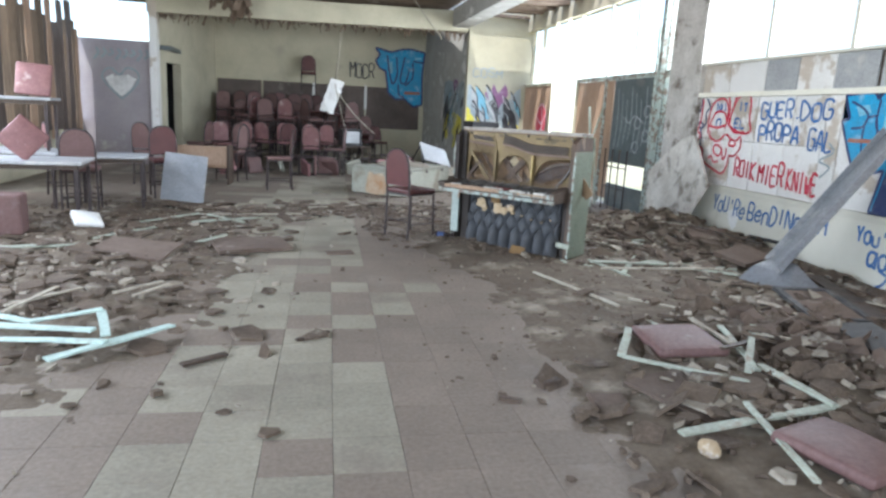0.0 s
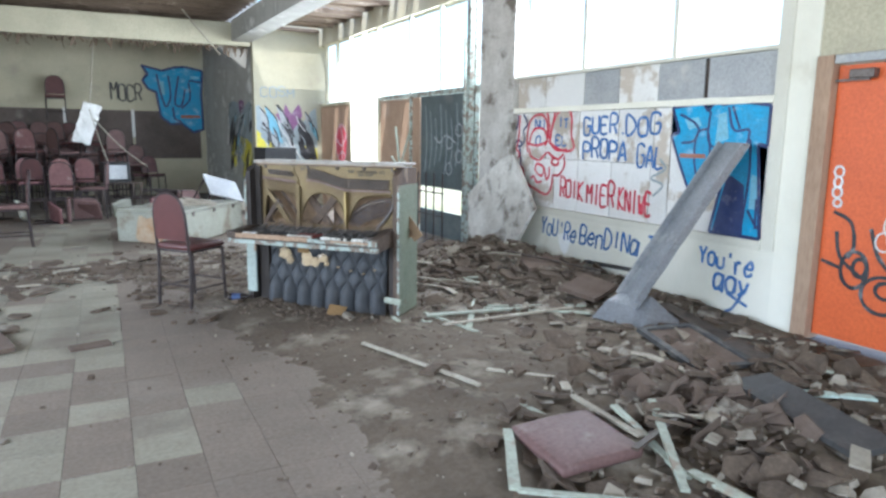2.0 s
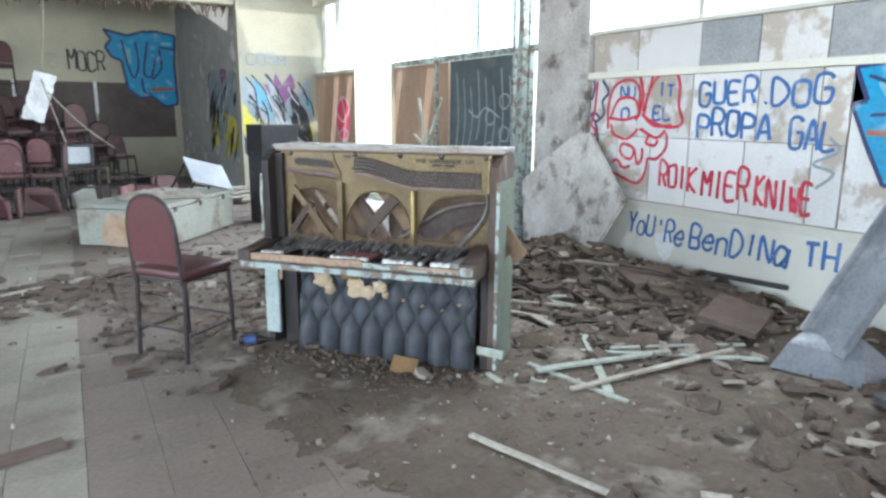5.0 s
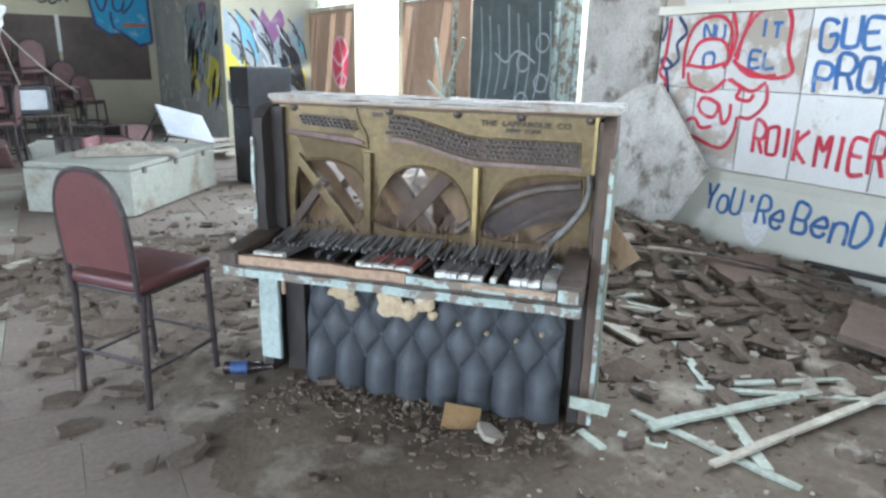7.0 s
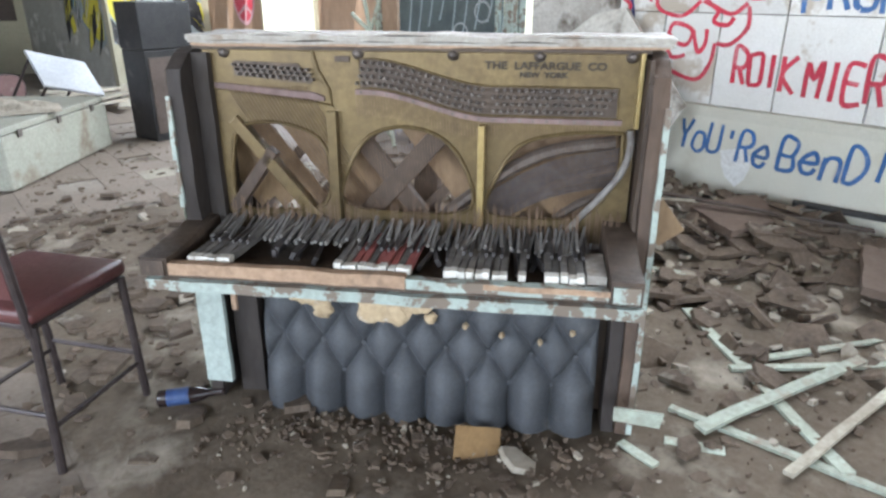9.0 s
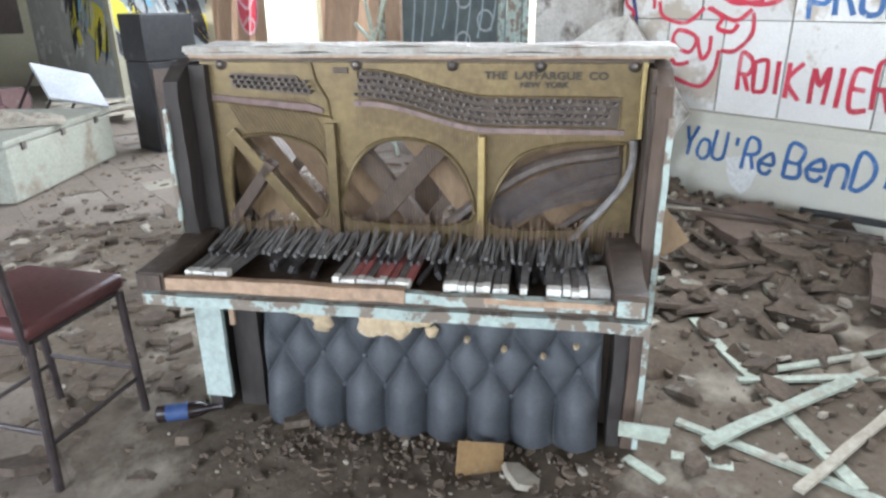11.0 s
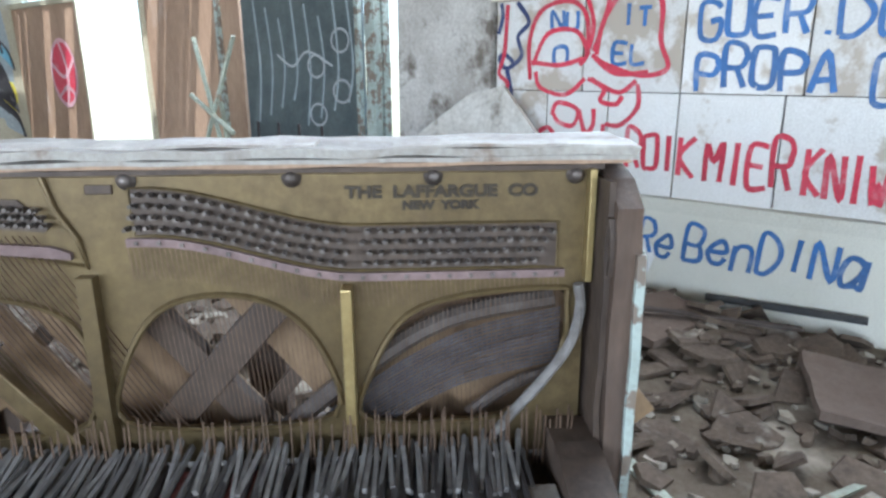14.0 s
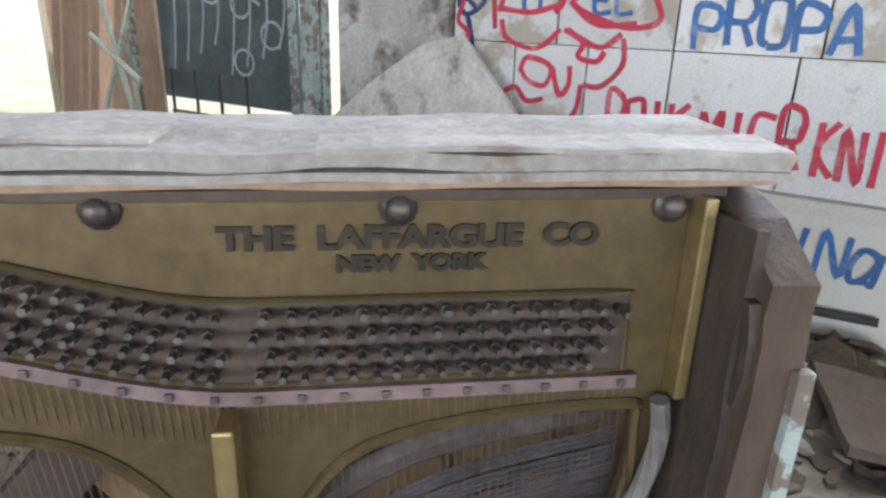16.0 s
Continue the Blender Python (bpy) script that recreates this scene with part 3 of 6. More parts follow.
def north_place(y, lift=0.004):
    return lambda s, z, up=0.0: (s, y - lift - up, z)


def local_place(m, sign, lift=0.004):
    return lambda s, z, up=0.0: tuple(m @ Vector((s, sign * (lift + up), z)))


def write_on(name, words, s, z, size, pace, width, paint, place, label, slope=0.0, wobble=0.06, seed=1, lean=0.0):
    rnd = random.Random(seed)
    t = thing(name, Matrix.Identity(4), label, "graffiti")
    for k, ch in enumerate(words):
        bm = bmesh.new()
        ox, oz = s + k * pace, z + slope * k * pace + rnd.uniform(-wobble, wobble) * size
        hs = size * rnd.uniform(0.88, 1.1)
        for line in GLYPH.get(ch, "").split(";"):
            pts = [(ox + int(q[0]) / 4 * pace * 0.74 + lean * int(q[1]) / 6 * hs + rnd.uniform(-0.02, 0.02) * size, oz + int(q[1]) / 6 * hs + rnd.uniform(-0.03, 0.03) * size) for q in line.split()]
            if len(pts) > 1:
                ribbon(bm, pts, width, place, k)
        if ch != " ":
            part("letter", bm, SPRAY[paint], t)
    return t


def lines_on(name, strokes, width, paint, place, label):
    t = thing(name, Matrix.Identity(4), label, "graffiti")
    for k, pts in enumerate(strokes):
        bm = bmesh.new()
        ribbon(bm, pts, width, place, k)
        part("stroke", bm, SPRAY[paint], t)
    return t


E_ON = east_place(-0.008)  # on the boards, set back in the frame
E_LOW = east_place(0.004)
write_on("graffiti_words", "GUER.", -7.25, 1.64, 0.19, 0.142, 0.030, "blue", E_ON, "blue sprayed words on the white boards", 0.0, 0.08, 3)
write_on("graffiti_words", "DOG", -6.58, 1.64, 0.19, 0.168, 0.030, "blue", E_ON, "blue sprayed words on the white boards", 0.0, 0.08, 13)
write_on("graffiti_words", "PROPA", -7.24, 1.37, 0.20, 0.142, 0.032, "blue", E_ON, "blue sprayed words on the white boards", 0.0, 0.1, 4)
write_on("graffiti_words", "GAL", -6.40, 1.33, 0.22, 0.125, 0.030, "blue", E_ON, "blue sprayed words on the white boards", -0.1, 0.1, 14)
lines_on("graffiti_tail", [[(-6.10, 1.40), (-6.02, 1.30), (-6.20, 1.20), (-6.04, 1.14), (-6.16, 1.02)]], 0.024, "slate", E_ON, "faint grey flourish sprayed under the words")
write_on("graffiti_words", "ROIK", -7.62, 0.89, 0.22, 0.108, 0.030, "red", E_ON, "red sprayed words on the white boards", -0.02, 0.08, 5)
write_on("graffiti_words", "MIER", -7.15, 0.85, 0.24, 0.118, 0.030, "red", E_ON, "red sprayed words on the white boards", -0.02, 0.06, 15)
write_on("graffiti_words", "KNIWE", -6.64, 0.84, 0.22, 0.098, 0.030, "red", E_ON, "red sprayed words on the white boards", -0.04, 0.06, 25)
write_on("graffiti_words", "YoU'Re", -7.95, 0.40, 0.20, 0.112, 0.026, "blue", E_LOW, "blue sprayed words on the cream wall below the boards", 0.0, 0.1, 6, 0.12)
write_on("graffiti_words", "BenDINg", -7.22, 0.39, 0.21, 0.135, 0.028, "blue", E_LOW, "blue sprayed words on the cream wall below the boards", 0.0, 0.12, 16, 0.10)
write_on("graffiti_words", "TH", -6.17, 0.42, 0.20, 0.14, 0.030, "blue", E_LOW, "blue sprayed words on the cream wall below the boards", 0.0, 0.05, 26)
write_on("graffiti_words", "You're", -5.52, 0.46, 0.17, 0.098, 0.028, "blue", E_LOW, "blue sprayed words near the door", -0.12, 0.1, 7)
write_on("graffiti_words", "gay", -5.34, 0.24, 0.20, 0.13, 0.030, "blue", E_LOW, "blue sprayed words near the door", -0.06, 0.06, 8)
lines_on("graffiti_tail", [[(-5.02, 0.28), (-5.12, 0.1), (-5.2, 0.05)], [(-5.2, 0.22), (-4.98, 0.14)]], 0.028, "blue", E_LOW, "blue sprayed flourish near the door")
write_on("graffiti_words", "NU", -8.16, 1.72, 0.11, 0.10, 0.024, "blue", E_ON, "blue letters inside a red sprayed face", 0, 0.1, 9)
write_on("graffiti_words", "IT", -7.70, 1.72, 0.11, 0.10, 0.024, "blue", E_ON, "blue letters inside a red sprayed face", 0, 0.1, 19)
write_on("graffiti_words", "O", -8.14, 1.50, 0.11, 0.12, 0.026, "blue", E_ON, "blue letter inside a red sprayed face", 0, 0.1, 10)
write_on("graffiti_words", "EL", -7.74, 1.50, 0.11, 0.11, 0.024, "blue", E_ON, "blue letters inside a red sprayed face", 0, 0.1, 20)


def oval(cx, cz, rx, rz, turn=1.0, a0=0.0, n=14):
    return [(cx + rx * math.cos(a0 + k * turn * math.tau / n), cz + rz * math.sin(a0 + k * turn * math.tau / n)) for k in range(n + 1)]


E_TOP = east_place(-0.0065)
# two great eyes, brows and nose, then the jaw line and mouth
eyes = [[(-8.31, 1.41), (-8.32, 1.65), (-8.24, 1.83), (-8.05, 1.88), (-7.93, 1.79), (-7.91, 1.58), (-7.96, 1.50)], [(-8.29, 1.50), (-8.19, 1.69), (-7.99, 1.70), (-7.90, 1.56)],
        [(-8.30, 1.52), (-8.10, 1.50), (-7.94, 1.54)], [(-8.27, 1.46), (-8.23, 1.36), (-8.05, 1.32), (-7.92, 1.42)], [(-7.90, 1.60), (-7.88, 1.75), (-7.93, 1.90)], [(-7.87, 1.58), (-7.80, 1.80), (-7.78, 1.90)],
        [(-7.85, 1.56), (-7.82, 1.74), (-7.72, 1.89), (-7.56, 1.95), (-7.47, 1.84), (-7.46, 1.63), (-7.41, 1.48), (-7.57, 1.44), (-7.78, 1.50), (-7.88, 1.56)], [(-7.86, 1.54), (-7.72, 1.45), (-7.52, 1.46)]]
jaw = [[(-7.88, 1.42), (-7.70, 1.34), (-7.59, 1.41)], [(-7.58, 1.39), (-7.57, 1.26), (-7.67, 1.15), (-7.77, 1.15)], [(-7.90, 1.42), (-7.79, 1.36), (-7.81, 1.29), (-7.71, 1.27), (-7.67, 1.32)],
       [(-8.39, 1.20), (-8.33, 1.03), (-8.11, 0.95), (-7.89, 0.90), (-7.80, 1.01), (-7.78, 1.15)], [(-8.14, 1.19), (-8.10, 1.27), (-7.96, 1.23), (-7.99, 1.13), (-8.09, 1.15), (-8.13, 1.20)],
       [(-7.95, 1.23), (-7.90, 1.09), (-7.85, 1.14), (-7.85, 1.24)], [(-8.23, 1.08), (-8.16, 1.11), (-8.09, 1.04), (-7.99, 1.06)], [(-8.39, 1.20), (-8.53, 1.27), (-8.48, 1.38), (-8.55, 1.45), (-8.51, 1.58), (-8.49, 1.88)]]
lines_on("graffiti_drawing", eyes + jaw, 0.029, "red", E_TOP, "red sprayed cartoon face outline on white boards")
lines_on("graffiti_squiggle", [[(-8.54, 1.89), (-8.53, 1.80), (-8.56, 1.70)], [(-8.42, 1.89), (-8.33, 1.77), (-8.41, 1.68), (-8.38, 1.56), (-8.49, 1.48), (-8.55, 1.54), (-8.51, 1.57), (-8.44, 1.52)], [(-8.49, 1.47), (-8.45, 1.30), (-8.50, 1.14)]],
         0.030, "navy", E_ON, "dark blue sprayed squiggles on a white board")


def filled(outline, place, up=0.0):
    """A flat sprayed patch with a closed outline."""
    bm = bmesh.new()
    bm.faces.new([bm.verts.new(place(a, b, up)) for a, b in outline])
    bmesh.ops.triangulate(bm, faces=bm.faces[:])
    bmesh.ops.recalc_face_normals(bm, faces=bm.faces[:])
    return bm


def block_letters(name, outline, shades, lines, bar, place_of, label, base, line_width):
    """Fat joined letters: one bright fill, lighter and darker patches, dark contour lines, a rusty bar."""
    t = thing(name, Matrix.Identity(4), label, "graffiti")
    part("fill", filled(outline, place_of(base)), SPRAY["sky_blue"], t)
    for paint, pts in shades:
        part("shade", filled(pts, place_of(base + 0.001)), SPRAY[paint], t)
    edges = [[a, b] for a, b in zip(outline, outline[1:] + outline[:1])]
    for k, pts in enumerate(edges + lines):
        bm = bmesh.new()
        ribbon(bm, pts, line_width * (1.0 if k < len(edges) else 0.8), place_of(base + 0.0025), k)
        part("contour", bm, SPRAY["navy"], t)
    bm = bmesh.new()
    ribbon(bm, bar, line_width * 1.3, place_of(base + 0.005))
    part("rusty_bar", bm, SPRAY["rust"], t)


block_letters("graffiti_block",
              [(-5.97, 1.89), (-5.62, 1.93), (-5.56, 1.85), (-5.48, 1.94), (-5.38, 1.90), (-5.30, 1.94), (-4.93, 1.88), (-4.93, 1.54), (-5.02, 1.56), (-4.93, 0.75), (-5.45, 0.75), (-5.36, 1.17), (-5.70, 1.08), (-5.85, 1.37), (-5.97, 1.63), (-5.87, 1.66)],
              [("navy", [(-5.42, 0.76), (-5.10, 0.76), (-5.12, 1.20), (-5.30, 1.30)]), ("sky_pale", [(-5.46, 1.55), (-5.44, 1.82), (-5.36, 1.84), (-5.32, 1.60)]), ("sky_pale", [(-5.82, 1.78), (-5.66, 1.80), (-5.62, 1.72), (-5.76, 1.68)]), ("sky_pale", [(-5.06, 1.30), (-5.00, 1.28), (-4.97, 1.00), (-5.06, 1.00)])],
              [[(-5.88, 1.83), (-5.72, 1.76), (-5.65, 1.68), (-5.70, 1.58), (-5.84, 1.56)], [(-5.55, 1.69), (-5.66, 1.65), (-5.68, 1.45), (-5.63, 1.25), (-5.53, 1.32), (-5.51, 1.52), (-5.55, 1.69)], [(-5.53, 1.85), (-5.54, 1.61), (-5.47, 1.52)], [(-5.34, 1.88), (-5.27, 1.68), (-5.12, 1.68), (-5.13, 1.55)],
               [(-5.30, 1.89), (-5.21, 1.69)], [(-5.10, 1.60), (-5.08, 1.30), (-5.12, 0.80)], [(-5.07, 0.99), (-5.00, 0.89), (-4.96, 0.84)], [(-4.99, 1.09), (-4.98, 0.83)]],
              [(-5.85, 1.44), (-5.55, 1.44)], east_place, "large blue block graffiti with navy outline on the boards", -0.008, 0.03)
block_letters("graffiti_block",
              [(2.09, 3.33), (2.57, 3.22), (2.86, 3.32), (3.16, 3.35), (3.58, 3.27), (3.53, 2.62), (3.55, 1.72), (3.29, 1.65), (3.00, 1.88), (2.74, 1.85), (2.50, 2.04), (2.41, 2.67), (2.21, 2.75), (2.10, 2.96), (2.23, 3.13)],
              [("sky_pale", [(2.48, 2.95), (2.60, 2.95), (2.62, 2.60), (2.54, 2.62)]), ("sky_pale", [(3.28, 3.12), (3.50, 3.12), (3.48, 3.05), (3.28, 3.05)])],
              [[(2.44, 3.13), (2.53, 2.59), (2.64, 2.30), (2.76, 2.60), (2.72, 3.10)], [(2.98, 3.11), (2.86, 2.43), (3.02, 2.35), (3.13, 2.78)], [(3.22, 2.95), (3.24, 2.53), (3.02, 2.27)], [(3.22, 3.00), (3.54, 2.97)], [(2.80, 2.30), (2.84, 2.00), (3.00, 1.92)]],
              [(2.99, 2.05), (3.48, 2.06)], lambda l: north_place(BY - 0.042, l), "large blue block graffiti on the cream stage wall", 0.004, 0.06)
write_on("graffiti_tag", "MOCR", 1.35, 2.45, 0.42, 0.19, 0.04, "black", north_place(BY), "thin black tag on the cream stage wall", 0, 0.1, 12)
write_on("graffiti_tag", "COSM", 4.15, 2.45, 0.2, 0.2, 0.03, "slate", north_place(FY), "faint grey tag beside the stage", 0, 0.1, 13)
D_ON = east_place(-0.046)
lines_on("graffiti_scrawl", [oval(-4.14, 0.62, 0.10, 0.14), oval(-4.1, 0.64, 0.05, 0.07), oval(-3.92, 0.46, 0.15, 0.14), oval(-3.9, 0.5, 0.07, 0.06), [(-4.34, 1.05), (-4.2, 0.98), (-4.16, 0.8), (-4.2, 0.7)],
                             [(-4.3, 0.9), (-4.25, 0.7), (-4.05, 0.55)], [(-4.05, 0.95), (-3.98, 0.75), (-3.85, 0.62), (-3.75, 0.6)], [(-4.4, 0.66), (-4.25, 0.62)]], 0.03, "black", D_ON, "black sprayed loops on the orange door")
lines_on("graffiti_scrawl", [oval(-3.95, 0.86, 0.06, 0.07), oval(-3.85, 0.82, 0.06, 0.06), oval(-3.88, 0.9, 0.05, 0.09), oval(-3.78, 0.78, 0.05, 0.06), oval(-3.92, 0.98, 0.04, 0.07)], 0.014, "white", D_ON, "white scribbled flower on the orange door")
lines_on("graffiti_scrawl", [oval(-4.33, 1.36, 0.035, 0.04), oval(-4.33, 1.28, 0.03, 0.04), oval(-4.33, 1.2, 0.035, 0.04), oval(-4.32, 1.12, 0.03, 0.03)], 0.018, "white", D_ON, "white tag on the orange door")
lines_on("graffiti_ball", [oval(-15.15, 1.43, 0.34, 0.40), [(-15.2, 1.82), (-15.05, 1.43), (-15.15, 1.04)], [(-15.47, 1.55), (-15.15, 1.38), (-14.84, 1.60)], [(-15.35, 1.14), (-15.1, 1.26), (-14.92, 1.16)]], 0.05, "pink", east_place(-0.034), "pink outline of a ball on plywood")
tagged(part("graffiti_ball_fill", filled(oval(-15.15, 1.43, 0.33, 0.39)[:-1], east_place(-0.037)), SPRAY["red"]), "red filled ball on plywood", "graffiti")


def wild_mural(name, place_of, s0, s1, z0, z1, seed, label, fields):
    """A wild-style mural: slate shards with black edges, slanting down, on painted fields."""
    t = thing(name, Matrix.Identity(4), label, "graffiti")
    rnd = random.Random(seed)
    W, H = s1 - s0, z1 - z0

    def at(u, v):
        return s0 + W * min(max(u, 0.0), 1.0), z0 + H * min(max(v, 0.0), 1.0)

    for j, (paint, pts) in enumerate(fields):
        part("field", filled([at(u, v) for u, v in rounded(pts, 2)], place_of(0.003 + j * 0.0006)), SPRAY[paint], t)
    for k in range(26):  # shards: pointed leaves that slant towards the lower end
        u, v = rnd.uniform(-0.05, 0.85), rnd.uniform(0.25, 0.98)
        L, w, sl = rnd.uniform(0.15, 0.42), rnd.uniform(0.02, 0.07), rnd.uniform(0.35, 0.75)
        paint = rnd.choice(("slate", "slate", "black", "grey", "sky_pale")) if v > 0.6 else rnd.choice(("yellow", "black", "black", "slate"))
        mid = (u + sl * L * 0.45, v - L * 0.5)
        leaf = [at(u, v), at(mid[0] + w, mid[1] + w * 0.5), at(u + sl * L, v - L), at(mid[0] - w, mid[1] - w * 0.5)]
        if len({(round(a, 3), round(b, 3)) for a, b in leaf}) < 4:
            continue
        part("shard", filled(leaf, place_of(0.0075 + 0.00012 * k)), SPRAY[paint], t)
        bm = bmesh.new()
        ribbon(bm, [leaf[0], leaf[1], leaf[2]], 0.028, place_of(0.012), k)
        part("edge_line", bm, SPRAY["black"], t)
    for k in range(7):
        u, v = rnd.uniform(0.0, 0.9), rnd.uniform(0.4, 0.9)
        bm = bmesh.new()
        ribbon(bm, [at(u, v), at(u + 0.05, v - 0.1), at(u + 0.15, v - 0.2)], 0.022, place_of(0.0145), k)
        part("highlight", bm, SPRAY["white"], t)


wild_mural("graffiti_mural", lambda l: north_place(FY, l), 4.03, 5.46, 0.55, 2.32, 21, "grey, yellow and purple wild-style mural beside the stage",
           [("slate", [(0.0, 0.95), (0.12, 0.86), (0.3, 0.78), (0.38, 0.9), (0.55, 0.72), (0.78, 0.78), (0.97, 0.95), (0.98, 0.4), (0.9, 0.15), (0.5, 0.2), (0.0, 0.1)]),
            ("yellow", [(0.0, 0.66), (0.16, 0.45), (0.14, 0.2), (0.0, 0.35)]), ("yellow", [(0.76, 0.45), (0.97, 0.42), (0.97, 0.22), (0.86, 0.2)]), ("sky_pale", [(0.05, 0.9), (0.2, 0.8), (0.42, 0.5), (0.3, 0.55)]),
            ("purple", [(0.30, 0.86), (0.42, 0.86), (0.47, 0.99), (0.56, 0.86), (0.68, 0.99), (0.74, 0.84), (0.62, 0.7), (0.52, 0.62)])])
wild_mural("graffiti_mural", lambda l: local_place(m_se, 1, l), 0.05, 1.75, 0.55, 2.40, 33, "grey and yellow wild-style mural on the stage side wall",
           [("slate", [(0.0, 0.95), (0.3, 0.9), (0.6, 0.98), (0.97, 0.97), (0.95, 0.5), (0.6, 0.3), (0.3, 0.12), (0.0, 0.1)]), ("yellow", [(0.05, 0.45), (0.4, 0.52), (0.75, 0.55), (0.6, 0.35), (0.3, 0.15), (0.05, 0.12)]),
            ("purple", [(0.3, 0.98), (0.52, 0.99), (0.48, 0.84), (0.36, 0.84)])])
lines_on("chalk_drawing", [[(-11.2 + k * 0.17, 2.1 - 0.1 * (k % 3)), (-11.15 + k * 0.17, 1.5), (-11.22 + k * 0.17, 1.0 + 0.07 * (k % 4))] for k in range(9)], 0.022, "slate", east_place(-0.035), "faded grey-green streaks on dark glass")
lines_on("chalk_drawing", [oval(-10.4 + 0.3 * (k % 2), 1.1 + 0.2 * k, 0.1, 0.09) for k in range(4)] + [[(-10.9, 1.6), (-10.7, 1.5), (-10.5, 1.62), (-10.2, 1.5)]], 0.02, "grey", east_place(-0.034), "faded grey scribbles on dark glass")
lines_on("graffiti_heart", [[(-4.05, 1.45), (-4.42, 1.85), (-4.40, 2.05), (-4.25, 2.12), (-4.08, 1.98), (-3.92, 2.14), (-3.70, 2.05), (-3.72, 1.8), (-4.05, 1.45)]], 0.05, "slate", north_place(FY, 0.006), "dark outline of a heart on the lilac wall")
lines_on("graffiti_heart_fill", [[(-4.3, 1.95), (-4.05, 1.62), (-3.82, 1.95)], [(-4.2, 1.85), (-3.92, 1.88)]], 0.2, "white", north_place(FY, 0.004), "pale heart on the lilac wall")
lines_on("graffiti_leaves", [[(-4.6 + 0.15 * k, 2.3 + 0.05 * (k % 3)), (-4.5 + 0.15 * k, 2.45), (-4.55 + 0.15 * k, 2.55)] for k in range(8)], 0.06, "slate", north_place(FY, 0.005), "dark sprayed leaves above the heart")

# ---- stage ----
w = thing("stage_wainscot", Matrix.Identity(4), "dark brown boards along the stage wall", "panel")
w["kind"] = "structure"
xs = (-2.48, -1.2, 0.28, 1.82, 3.5)
for a, b in zip(xs, xs[1:]):
    part("board", box(a + 0.03, b - 0.03, BY - 0.035, BY - 0.001, 0.95, 2.18, 0.005), wainscot, w)
for x in (0.28, 1.82):
    part("batten", box(x - 0.035, x + 0.035, BY - 0.05, BY - 0.001, 1.5, 2.2), bright_white, w, "white painted batten")

# ---- piano ----
PA = radians(-49)
PIANO = Matrix.Translation((2.811, 6.613, 0.0)) @ Matrix.Rotation(PA, 4, "Z")
# in the piano's own axes x runs along the keys, the player sits at minus y, and z is up


